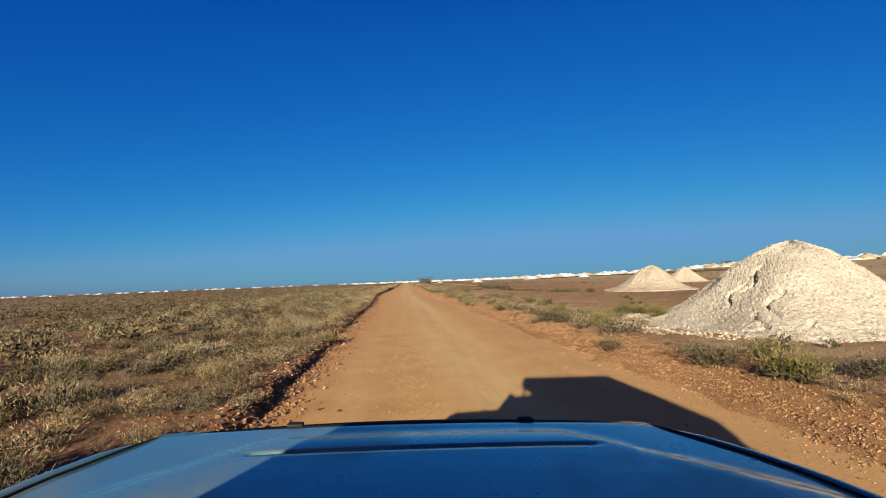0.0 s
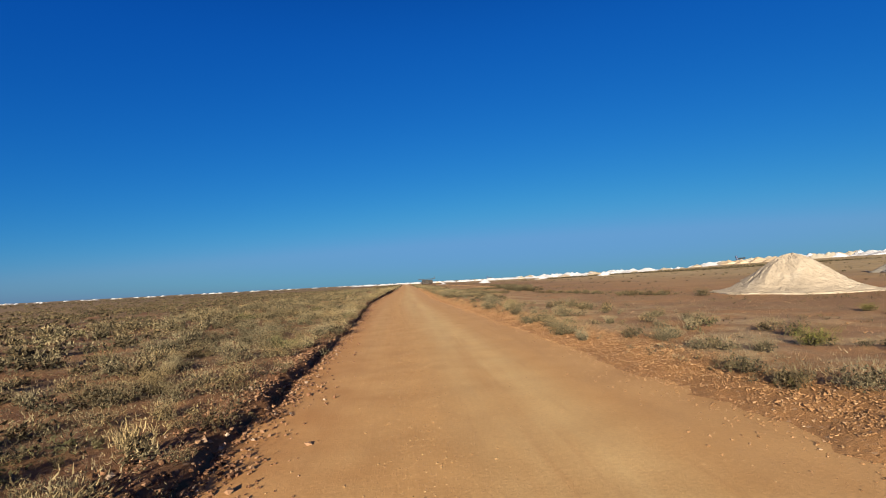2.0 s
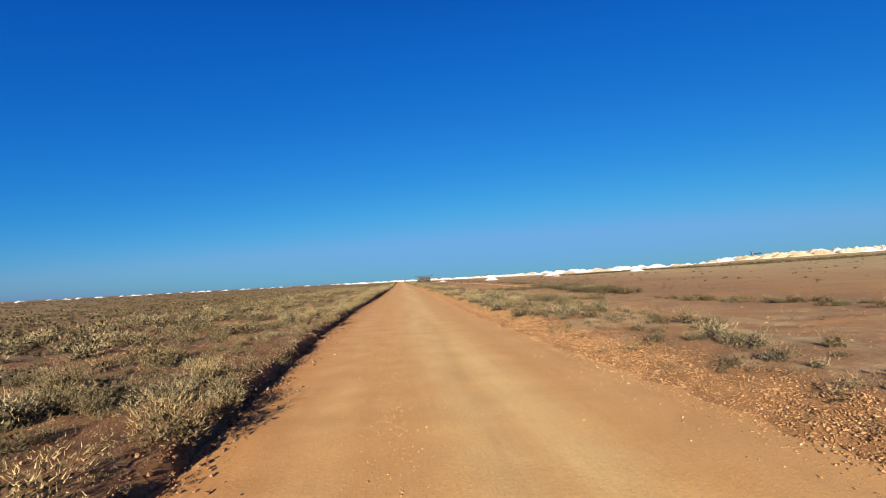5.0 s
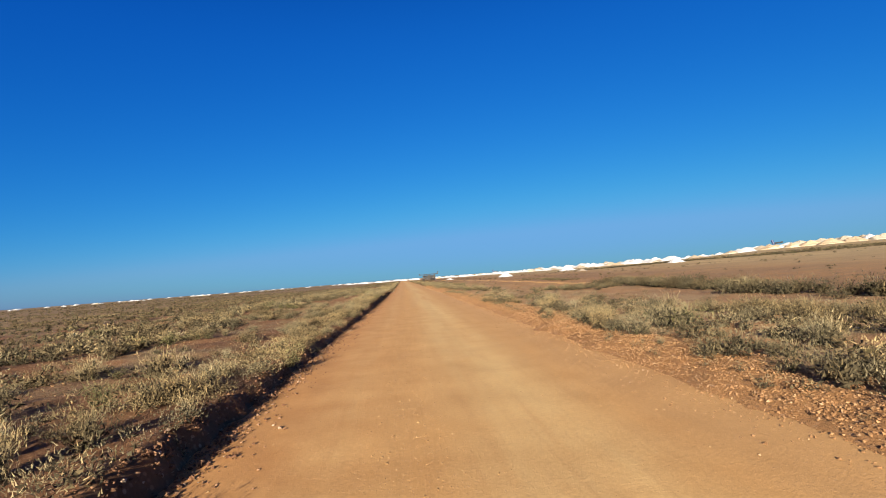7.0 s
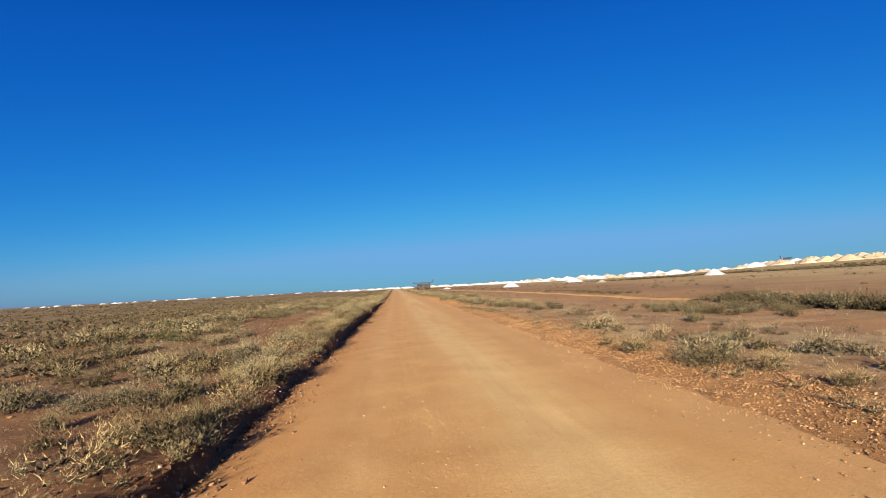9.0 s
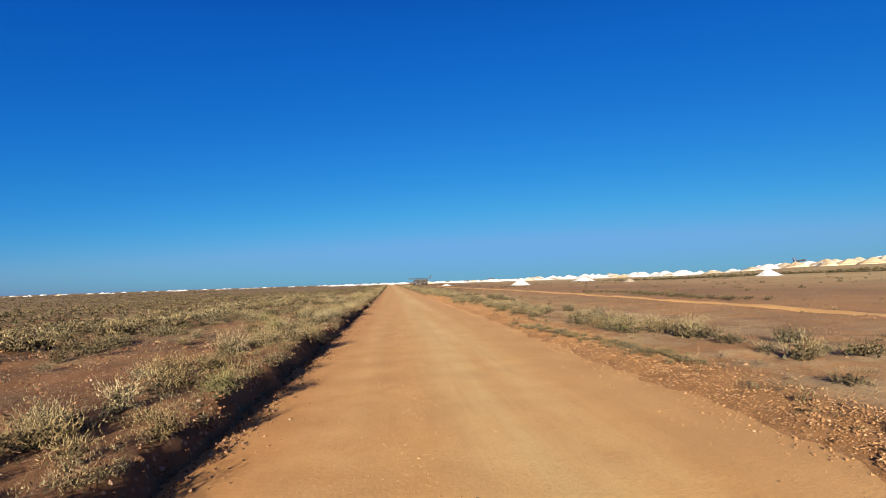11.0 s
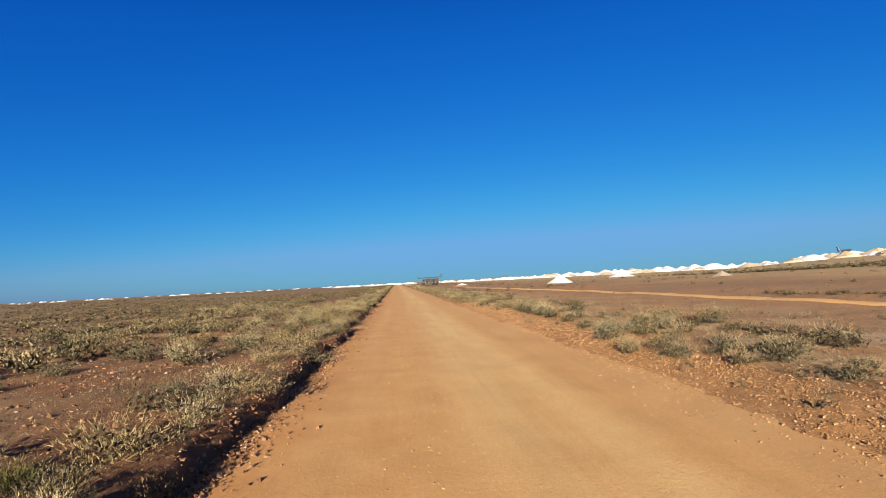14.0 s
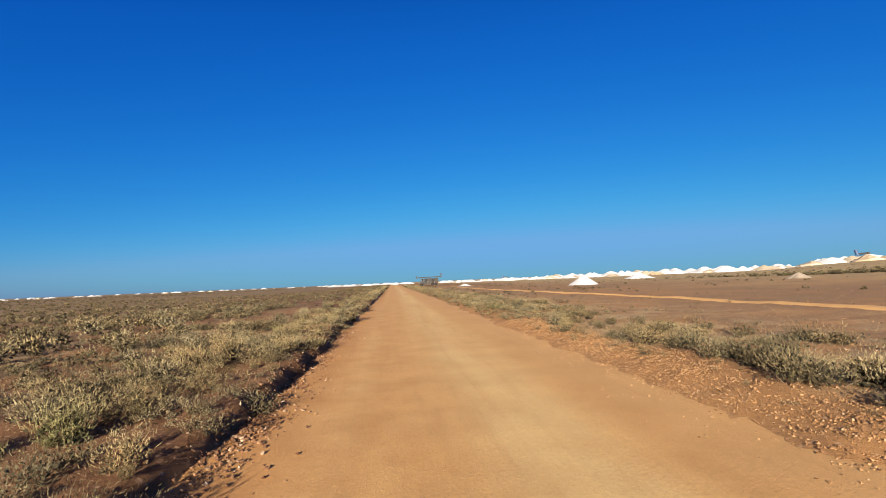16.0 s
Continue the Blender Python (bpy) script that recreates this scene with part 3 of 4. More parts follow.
def far_row(name, label, head, dist, radius, height):
    """The farthest heaps of a row, too small to tell apart."""
    vs, fs, base = [], [], 0
    for hd, d, r, h in zip(head, dist, radius, height):
        me = far_meshes[int(far_rng.integers(0, 6))]
        v = np.empty(len(me.vertices) * 3, np.float32)
        me.vertices.foreach_get("co", v)
        f = np.empty(len(me.loops), np.int32)
        me.loops.foreach_get("vertex_index", f)
        x, y = d * math.sin(radians(hd)), 60 + d * math.cos(radians(hd))
        vs.append(v.reshape(-1, 3) * (r * far_rng.uniform(0.8, 1.5), r, h) + (x, y, float(ground_z(x, y)) - 0.1))
        fs.append(f.reshape(-1, 4) + base)
        base += len(me.vertices)
    tagged(new(name, mesh_np(name, np.concatenate(vs), np.concatenate(fs), M_BRIGHT)), label, "spoil heap", kind="stuff")


for k in range(170):
    head = 3 + 62 * (k + far_rng.uniform(0, 1)) / 170
    d = far_rng.uniform(410, 520) - 1.6 * head
    h = (1.2 + 1.25 * far_rng.uniform(0, 1) ** 1.8) * (0.72 + 0.9 * float(smooth(6, 22, head)))
    far_heap(head, d, h * far_rng.uniform(1.6, 3.4), h, int(far_rng.choice(6, p=(0.3, 0.07, 0.1, 0.25, 0.03 if head < 38 else 0.18, 0.25 if head < 38 else 0.10))))
for k in range(30):
    head = 43 + 22 * (k + far_rng.uniform(0, 1)) / 30
    far_heap(head, far_rng.uniform(320, 400), far_rng.uniform(4, 8), far_rng.uniform(2.0, 3.8), (2, 4, 3, 0, 1, 5)[k % 6])
for head, d, h, k in ((40.9, 316, 2.9, 4), (41.6, 330, 3.4, 2), (42.4, 322, 3.1, 4), (43.2, 334, 3.6, 2), (43.9, 320, 3.2, 4), (44.9, 336, 3.7, 2), (45.6, 326, 2.9, 4), (46.6, 340, 3.5, 0), (47.5, 330, 3.0, 2)):
    far_heap(head, d, 1.9 * h, h, k)
for k in range(46):
    head = -44 + 43 * far_rng.uniform(0, 1)
    h = far_rng.uniform(0.6, 1.1) * (1 + 0.7 * float(np.abs(wave(head, 0.0, 9.0, 3)) > 0.45))
    far_heap(head, far_rng.uniform(700, 900), h * far_rng.uniform(1.4, 3.2), h, (0, 1, 3, 5, 2)[k % 5])
n = 260
h = 1.55 + 0.55 * far_rng.uniform(0, 1, n) ** 2
far_row("spoil_row", "line of white spoil heaps beyond the nearer ones", far_rng.uniform(-6, 66, n), far_rng.uniform(520, 700, n), h * far_rng.uniform(1.4, 3.0, n), h)
n = 54
h = 1.5 + 1.0 * far_rng.uniform(0, 1, n) ** 2
far_row("spoil_row", "broken line of white spoil heaps on the flat horizon", far_rng.uniform(-46, 2, n), far_rng.uniform(900, 1200, n), h * far_rng.uniform(1.5, 4.0, n), h)


# ---------------------------------------------------------------- plants
def shrub(seed, blades, spread, thin, lobes=4, inner=30, clump=0.12, stems=10, short=1.0):
    """A domed saltbush of unit height, built up of a few lobes of fine upright leafy twigs. Returns foliage and stems as triangles."""
    r = np.random.default_rng(seed)

    def unit(v):
        return v / (np.linalg.norm(v, axis=1, keepdims=True) + 1e-9)

    ca, cr = r.uniform(0, 6.283, lobes), 0.42 * np.sqrt(r.uniform(0, 1, lobes)) * spread
    centre = np.stack([cr * np.cos(ca), cr * np.sin(ca)], -1)
    tall = r.uniform(0.6, 0.95, lobes)
    tall[0] = 0.95
    which = r.integers(0, lobes, blades)
    az, rad = r.uniform(0, 6.283, blades), np.sqrt(r.uniform(0, 1, blades))
    tilt = rad * spread
    d = np.stack([np.sin(tilt) * np.cos(az), np.sin(tilt) * np.sin(az), np.cos(tilt)], -1)
    root = np.stack([0.16 * rad * np.cos(az), 0.16 * rad * np.sin(az), np.zeros(blades)], -1)
    root[:, :2] += centre[which]
    ln = tall[which] * r.uniform(0.72, 1.08, blades) * (1 - 0.22 * rad)
    t0 = r.uniform(0.15, 0.92, blades) ** 0.8
    t1 = np.minimum(t0 + short * r.uniform(0.08, 0.17, blades) * (1 + 6 * thin), 1.05)
    rise = np.array([0, 0, 0.16])
    a = root + d * (ln * t0)[:, None] + rise * (t0 ** 2)[:, None] * rad[:, None] + r.normal(0, 0.02, (blades, 3))
    b = root + d * (ln * t1)[:, None] + rise * (t1 ** 2)[:, None] * rad[:, None] + r.normal(0, 0.028, (blades, 3))
    side = unit(np.cross(d, r.normal(0, 1, (blades, 3)))) * (thin * r.uniform(0.5, 1.5, blades))[:, None]
    fol = np.stack([a - side, a + side, b], 1).reshape(-1, 3)
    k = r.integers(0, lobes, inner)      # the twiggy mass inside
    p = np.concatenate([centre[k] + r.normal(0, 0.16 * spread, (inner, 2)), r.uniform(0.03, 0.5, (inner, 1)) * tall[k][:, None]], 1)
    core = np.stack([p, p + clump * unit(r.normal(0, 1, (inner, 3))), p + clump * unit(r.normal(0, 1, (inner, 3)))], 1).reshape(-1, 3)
    k = np.arange(stems) % blades
    sd = unit(np.cross(d[k], r.normal(0, 1, (stems, 3)))) * 0.007
    stem = np.stack([root[k] - sd - (0, 0, 0.04), root[k] + sd - (0, 0, 0.04), root[k] + d[k] * (ln[k] * 0.9)[:, None]], 1).reshape(-1, 3)
    tone = np.concatenate([np.ones(len(fol)), np.full(len(core), 0.15)])      # brown inner wood, darkened further to paint the shade inside the bush
    return np.maximum(np.concatenate([fol, core]), (-9, -9, -0.02)), stem, tone


def tri_faces(v):
    return np.arange(len(v)).reshape(-1, 3)


SPREAD = (1.05, 0.8, 1.15, 0.62, 0.95, 0.5, 1.2, 0.85)
NEAR = [shrub(100 + k, 1500, SPREAD[k], 0.0062, (6, 5, 7, 5, 6, 4, 7, 5)[k], 260, 0.10, 16, 0.62) for k in range(8)]
LIP = [shrub(240 + k, 470, SPREAD[k], 0.0085, 6, 105, 0.105, 10, 0.8) for k in range(7)]
CLOSE = [shrub(220 + k, 235, SPREAD[k], 0.013, 5, 80, 0.14) for k in range(7)]
MID = [shrub(200 + k, 92, SPREAD[k], 0.029, 4, 36, 0.2) for k in range(7)]
GRASS = [shrub(250 + k, 8, (0.6, 0.8, 1.0)[k], 0.03, 1, 0, 0.1, 1) for k in range(3)]
TUFT = [shrub(270 + k, 46, (0.6, 0.8, 1.0)[k], 0.019, 2, 12, 0.16, 3) for k in range(3)]
FAR = [shrub(300 + k, 15, SPREAD[k], 0.085, 3, 6, 0.40) for k in range(5)]


def plant_field(name, label, kinds, x, y, size, tint, wide=1.15):
    """Many small shrubs joined into one piece of stuff."""
    z = ground_z(x, y)
    vs, ts = [], []
    pick = rng.integers(0, len(kinds), len(x))
    for k, (lv, tv, tone) in enumerate(kinds):
        sel = pick == k
        m = int(sel.sum())
        base = lv
        a = rng.uniform(0, 6.283, m)
        c, s = np.cos(a)[:, None], np.sin(a)[:, None]
        sx = (size[sel] * wide)[:, None]
        v = np.stack([(base[:, 0] * c - base[:, 1] * s) * sx + x[sel][:, None], (base[:, 0] * s + base[:, 1] * c) * sx + y[sel][:, None], base[:, 2] * size[sel][:, None] + z[sel][:, None]], -1)
        vs.append(v.reshape(-1, 3))
        # inner twigs get one dark tint: old wood plus painted inner shade
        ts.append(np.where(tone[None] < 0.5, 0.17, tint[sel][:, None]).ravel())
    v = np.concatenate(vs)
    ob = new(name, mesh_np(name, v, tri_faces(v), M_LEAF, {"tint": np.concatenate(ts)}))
    return tagged(ob, label, "shrubs", kind="stuff")


# stretches of the verge with shrubs: from, to, nearest and farthest side, how dense
VERGE = ((2, 10, 4.5, 6.4, 0.35), (12, 19, 4.7, 6.2, 0.5), (24, 31, 4.5, 6.0, 0.25), (31, 48, 4.3, 6.2, 0.4), (48, 56, 4.4, 7.0, 0.5),
         (56, 75, 3.7, 7.4, 1.0), (75, 86, 4.3, 6.2, 0.5), (86, 97, 4.5, 6.0, 0.12), (97, 108, 5.8, 7.3, 0.9), (107, 115, 5.0, 6.2, 0.7),
         (114, 128, 4.8, 6.4, 0.95), (121, 131, 4.8, 8.2, 0.6), (131, 165, 5.0, 7.0, 0.7))


def density(u, y):
    """How likely a shrub is to stand at a place, 0 to 1."""
    x = u + left_edge(y)
    patch = wave(u, y, 3.2, 10) * 0.5 + wave(u * 0.6, y, 8.0, 11) * 0.45 + wave(u * 0.5, y, 21.0, 12) * 0.35
    bare = smooth(-5.5, -3.5, u) * smooth(-1.2, -1.9, u) * np.maximum(0.8 * smooth(64, 68, y) * smooth(84, 78, y), smooth(88, 92, y) * smooth(116, 108, y))
    bare = np.maximum(bare, 0.97 * smooth(-6.8, -5.4, u) * smooth(-1.1, -1.5, u) * smooth(118.3, 119.6, y) * smooth(128, 126, y))
    v = u - foot(y)
    lip = np.exp(-((v + 0.42) / 0.34) ** 2) * (0.55 + 0.45 * smooth(0.1, -0.3, wave(0 * u, y, 7.0, 2))) * (0.25 + 0.75 * smooth(22, 32, y))
    left = np.where(v < -0.14, np.maximum(smooth(-0.6, 0.1, patch + 0.5 * smooth(34, 16, y) * smooth(-9, -5, u)) * (1 - 0.9 * bare), lip), 0)
    verge = 0 * u
    for y0, y1, x0, x1, d in VERGE:
        verge = np.maximum(verge, d * smooth(y0 - 1, y0 + 1, y) * smooth(y1 + 1, y1 - 1, y) * smooth(x0 - 0.2, x0 + 0.25, x) * smooth(x1 + 0.5, x1 - 0.5, x))
    verge = verge * smooth(-0.9, -0.3, wave(u, y, 3.4, 14))
    plain = np.where(u > 8.5, 0.10 + 0.6 * smooth(0.3, 0.75, wave(u * 0.8, y * 0.35, 16.0, 15)), 0)
    return np.where(u < 0.5, left, np.maximum(verge, plain * smooth(8, 11, u)))


def sample(n, ulo, uhi, ylo, yhi, near=0.0):
    u, y = rng.uniform(ulo, uhi, n), rng.uniform(ylo, yhi, n)
    keep = rng.uniform(0, 1, n) < density(u, y)
    u, y = u[keep], y[keep]
    x = u + left_edge(y) * smooth(300, 30, np.abs(u))
    clear = np.ones(len(x), bool)
    for hx, hy, hr in ((11.3, 12.9, 5.0), (23.3, 44, 5), (28, 33.5, 5), (38.1, 63.2, 5.5), (50, 62.6, 5)):
        clear &= np.hypot(x - hx, y - hy) > hr
    return x[clear], y[clear], u[clear]


def tints(u, n):
    return np.clip(0.455 + 0.24 * rng.normal(0, 1, n) + np.where(u > 12, -0.12, 0.0) + 0.22 * np.exp(-((u + 0.7) / 0.8) ** 2) + 0.14 * np.exp(-((u - 7.5) / 2.0) ** 2), 0.22, 0.95)


x, y, u = sample(2500, -14, -5.4, -1, 165)
plant_field("shrub_carpet", "pale straw and grey-green low saltbush farther from the road", MID, x, y, 0.24 + 0.46 * rng.uniform(0, 1, len(x)) ** 1.5, tints(u, len(x)) + 0.06, 1.25)
x, y, u = sample(980, -1.75, 0.2, -1, 150)
plant_field("shrub_carpet", "straw-coloured saltbush on the lip of the road bank", LIP, x, y, 0.16 + 0.40 * rng.uniform(0, 1, len(x)) ** 1.6, tints(u, len(x)), 1.15)
x, y, u = sample(1050, -5.6, -1.6, -1, 150)
plant_field("shrub_carpet", "pale straw and grey-green low saltbush along the bank", CLOSE, x, y, 0.20 + 0.42 * rng.uniform(0, 1, len(x)) ** 1.5, tints(u, len(x)) + 0.06, 1.2)
n = 2400
y = rng.uniform(0, 150, n)
u = foot(y) - 0.14 - np.abs(rng.normal(0, 0.55, n))
keep = rng.uniform(0, 1, n) < np.clip(0.6 + 0.55 * wave(0 * u, y, 5.0, 45), 0, 1) * (0.2 + 0.8 * smooth(22, 32, y))
y, u = y[keep], u[keep]
plant_field("dry_grass", "straw tufts overhanging the lip of the road bank", TUFT, u + left_edge(y), y, 0.08 + 0.2 * rng.uniform(0, 1, len(u)) ** 1.8, np.clip(rng.normal(0.6, 0.18, len(u)), 0.25, 1), 1.3)
n = 32000
y = rng.uniform(-1, 150, n)
u = np.where(rng.uniform(0, 1, n) < 0.82, -0.18 - np.abs(rng.normal(0, 3.0, n)), rng.uniform(6.0, 9.5, n))
keep = rng.uniform(0, 1, n) < np.where(u < 0, 0.28, 0.06) + 0.6 * density(u, y)
x, y, u = (u + left_edge(y))[keep], y[keep], u[keep]
keep = np.hypot(x - 11.3, y - 12.9) > 5.0
x, y, u = x[keep], y[keep], u[keep]
plant_field("dry_grass", "fine dry grass and litter between the shrubs", GRASS, x, y, rng.uniform(0.06, 0.22, len(x)), np.clip(tints(u, len(x)) + 0.1, 0, 1), 1.2)
n = 5000
y = rng.uniform(1, 240, n)
u = 6.25 + np.abs(rng.normal(0, 1.5, n))
keep = rng.uniform(0, 1, n) < np.clip(0.62 + 0.5 * wave(u, y, 4.2, 43), 0, 1) * np.interp(y, (0, 28, 34, 92, 98, 114, 118), (0.5, 0.6, 1, 1, 0.4, 0.4, 1))
keep &= np.hypot(u + left_edge(y) - 11.3, y - 12.9) > 5.1
y, u = y[keep], u[keep]
plant_field("verge_tufts", "pale straw tufts and seedling saltbush along the verge", TUFT, u + left_edge(y), y, 0.07 + 0.2 * rng.uniform(0, 1, len(u)) ** 2, np.clip(rng.normal(0.66, 0.16, len(u)), 0.25, 1), 1.4)
n = 18000
y = rng.uniform(2, 165, n)
u = 7.2 + 22 * rng.uniform(0, 1, n) ** 1.5
keep = rng.uniform(0, 1, n) < np.clip(0.25 + 0.6 * wave(u * 0.7, y, 9.0, 41) + 0.5 * density(u, y), 0, 1)
keep &= np.hypot(u + left_edge(y) - 11.3, y - 12.9) > 5.0
y, u = y[keep], u[keep]
plant_field("dry_grass", "short dry stubble and litter on the bare plain", GRASS, u + left_edge(y), y, rng.uniform(0.04, 0.15, len(u)), np.clip(tints(u, len(u)) + 0.12, 0, 1), 1.4)
x, y, u = sample(2600, 5.8, 10.5, 1, 165)
plant_field("verge_shrubs", "grey-green and straw saltbush in strips along the verge", CLOSE, x, y, 0.16 + 0.42 * rng.uniform(0, 1, len(x)) ** 1.3, tints(u, len(x)), 1.15)
x, y, u = sample(3400, 10.0, 30, 1, 165)
plant_field("shrub_carpet", "sparse grey-green saltbush on bare ground", TUFT, x, y, rng.uniform(0.10, 0.34, len(x)), tints(u, len(x)), 1.2)
n = 80
y = rng.uniform(46, 65, n)
x = 15.3 - 0.15 * (y - 55) + rng.normal(0, 0.6, n)
plant_field("shrub_band", "straggling band of grey-green saltbush on the bare plain", CLOSE, x, y, rng.uniform(0.22, 0.5, n), np.clip(rng.normal(0.36, 0.15, n), 0, 1), 1.25)
n = 270
y = rng.uniform(71.5, 100, n)
x = np.interp(y, (71.5, 78, 83, 88, 92, 96, 100), (14.5, 14.3, 15.7, 16.0, 16.6, 17.2, 18.0)) + rng.normal(0, 0.75, n)
keep = rng.uniform(0, 1, n) < np.clip(0.55 + 0.9 * wave(0 * x, y, 4.4, 57), 0.06, 1)
x, y, n = x[keep], y[keep], int(keep.sum())
plant_field("shrub_band", "thick band of tall grey-green saltbush on the plain", CLOSE, x, y, rng.uniform(0.42, 0.92, n), np.clip(rng.normal(0.34, 0.14, n), 0.2, 1), 1.2)
n = 420
x, y = rng.uniform(9, 25, n), rng.uniform(28, 49, n)
keep = (rng.uniform(0, 1, n) < np.clip(0.5 + 0.7 * wave(x, y * 0.7, 5.0, 55), 0, 1)) & (np.hypot(x - 23, y - 43.8) > 3.9) & (np.hypot(x - 28.3, y - 33.2) > 4.2)
x, y = x[keep], y[keep]
plant_field("shrub_band", "scattered low dark tufts on the stony plain", TUFT, x, y, rng.uniform(0.06, 0.2, len(x)), np.clip(rng.normal(0.34, 0.12, len(x)), 0.2, 1), 1.5)
n = 95
x, y = rng.normal(12.4, 1.3, n), rng.normal(94, 2.0, n)
plant_field("shrub_band", "patch of straw-grey saltbush on the plain", CLOSE, x, y, rng.uniform(0.22, 0.5, n), np.clip(rng.normal(0.48, 0.15, n), 0.2, 1), 1.25)
n = 60
x, y = rng.uniform(7.6, 11.0, n), rng.normal(68.6, 1.3, n)
plant_field("shrub_band", "row of brown-grey saltbush beyond the verge", CLOSE, x, y, rng.uniform(0.28, 0.58, n), np.clip(rng.normal(0.42, 0.15, n), 0.2, 1), 1.2)
x, y, u = sample(8500, -75, -13, 0, 260)
plant_field("distant_shrubs", "distant low straw-coloured shrubs", FAR, x, y, 0.16 + 0.4 * rng.uniform(0, 1, len(x)) ** 2, tints(u, len(x)) * 0.8, 1.4)
x, y, u = sample(6500, -36, -13, 0, 190)
plant_field("distant_shrubs", "low straw-coloured shrubs beyond the bank", FAR, x, y, 0.16 + 0.4 * rng.uniform(0, 1, len(x)) ** 2, tints(u, len(x)) * 0.85, 1.3)
x, y, u = sample(4500, -16, -0.8, 165, 420)
plant_field("distant_shrubs", "distant low shrubs along the road", FAR, x, y, 0.16 + 0.4 * rng.uniform(0, 1, len(x)) ** 2, tints(u, len(x)) * 0.8, 1.4)
n = 1500
y = 146 + 190 * rng.uniform(0, 1, n) ** 1.3
u = foot(y) - 0.1 - np.abs(rng.normal(0, 1.3, n))
keep = rng.uniform(0, 1, n) < np.clip(0.6 + 0.6 * wave(0.4 * u, y, 6.0, 51), 0, 1)
y, u = y[keep], u[keep]
plant_field("shrub_carpet", "straw-coloured saltbush along the far bank", MID, u + left_edge(y), y, 0.16 + 0.38 * rng.uniform(0, 1, len(u)) ** 1.5, tints(u, len(u)), 1.25)
n = 1100
y = 150 + 190 * rng.uniform(0, 1, n) ** 1.3
u = 6.3 + np.abs(rng.normal(0, 2.0, n))
keep = rng.uniform(0, 1, n) < np.clip(0.55 + 0.7 * wave(0.6 * u, y, 7.0, 52), 0, 1)
y, u = y[keep], u[keep]
plant_field("verge_shrubs", "pale straw saltbush along the far verge", MID, u + left_edge(y), y, 0.14 + 0.36 * rng.uniform(0, 1, len(u)) ** 1.5, tints(u, len(u)) + 0.08, 1.3)
n = 4200
y = 146 + 230 * rng.uniform(0, 1, n) ** 1.2
u = 6.0 + np.abs(rng.normal(0, 2.6, n))
plant_field("verge_tufts", "short straw tufts along the far verge", FAR, u + left_edge(y), y, rng.uniform(0.05, 0.16, n), np.clip(rng.normal(0.72, 0.14, n), 0.3, 1), 2.0)
x, y, u = sample(5000, 30, 150, 10, 300)
plant_field("distant_shrubs", "distant sparse shrubs in bands across bare ground", FAR, x, y, rng.uniform(0.15, 0.4, len(x)), tints(u, len(x)) * 0.6, 1.6)
x, y, u = sample(4600, 6.2, 30, 165, 420)
plant_field("distant_shrubs", "distant sparse shrubs on bare ground", FAR, x, y, rng.uniform(0.12, 0.32, len(x)), tints(u, len(x)) * 0.7, 1.7)
n = 150
y = rng.uniform(97, 106.5, n)
x = np.interp(y, (97, 106.5), (4.45, 3.85)) + rng.normal(0, 0.12, n)
plant_field("verge_shrubs", "low dry tufts on the gravel windrow", CLOSE, x, y, rng.uniform(0.06, 0.16, n), np.clip(rng.normal(0.55, 0.12, n), 0.2, 1), 1.4)
n = 170
y = rng.uniform(114, 140, n)
x = 20.6 + 0.9 * np.sin(y / 4.0) + rng.normal(0, 0.5, n)
plant_field("shrub_band", "dark low shrubs beside the sandy track", MID, x, y, rng.uniform(0.12, 0.38, n), np.clip(rng.normal(0.28, 0.1, n), 0.2, 1), 1.3)
n = 3200
x = 57 + 95 * rng.uniform(0, 1, n) ** 1.3
y = 166 - 0.10 * (x - 57) + np.abs(rng.normal(0, 24, n))
keep = rng.uniform(0, 1, n) < np.clip(0.6 + 0.7 * wave(0.4 * x, y, 9.0, 53), 0, 1)
x, y = x[keep], y[keep]
plant_field("shrub_band", "grey-green low scrub on the rise below the far heaps", FAR, x, y, rng.uniform(0.25, 0.68, len(x)), np.clip(rng.normal(0.36, 0.18, len(x)), 0.2, 1), 1.9)
x, y, u = sample(5000, -330, -75, 30, 600)
plant_field("distant_shrubs", "far low shrubs out to the horizon", FAR, x, y, rng.uniform(0.3, 0.65, len(x)), tints(u, len(x)) * 0.8, 2.2)

protos = []
for k, (lv, tv, tone) in enumerate(NEAR):
    # 0.17 colours the inner twigs as wood with the bush's shade painted in
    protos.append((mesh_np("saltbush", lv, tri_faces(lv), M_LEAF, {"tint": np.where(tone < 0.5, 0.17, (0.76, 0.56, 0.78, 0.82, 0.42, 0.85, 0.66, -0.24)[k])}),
                   mesh_np("stem", tv, tri_faces(tv), M_STEM)))
KIND = ("pale grey-green saltbush with upright leafy twigs", "grey-green saltbush", "spreading straw-coloured saltbush", "tufted straw-yellow shrub with upright twigs",
        "dark olive saltbush", "dry golden tussock", "wide low grey saltbush", "fresh green bluebush")


def bush(x, y, size, k, wide=0.95):
    ob = new("saltbush", protos[k][0])
    ob.location = (x, y, float(ground_z(x, y)))
    ob.rotation_euler = (0, 0, rng.uniform(0, 6.28))
    ob.scale = (size * wide, size * wide, size)
    near_side = x < float(left_edge(y))
    tagged(ob, KIND[k] + (" on the road bank" if near_side else " on the gravel verge"), "shrub", group="roadside shrubs")
    tw = new("stem", protos[k][1])
    tw.parent = ob
    tagged(tw, kind="stuff")
    return ob


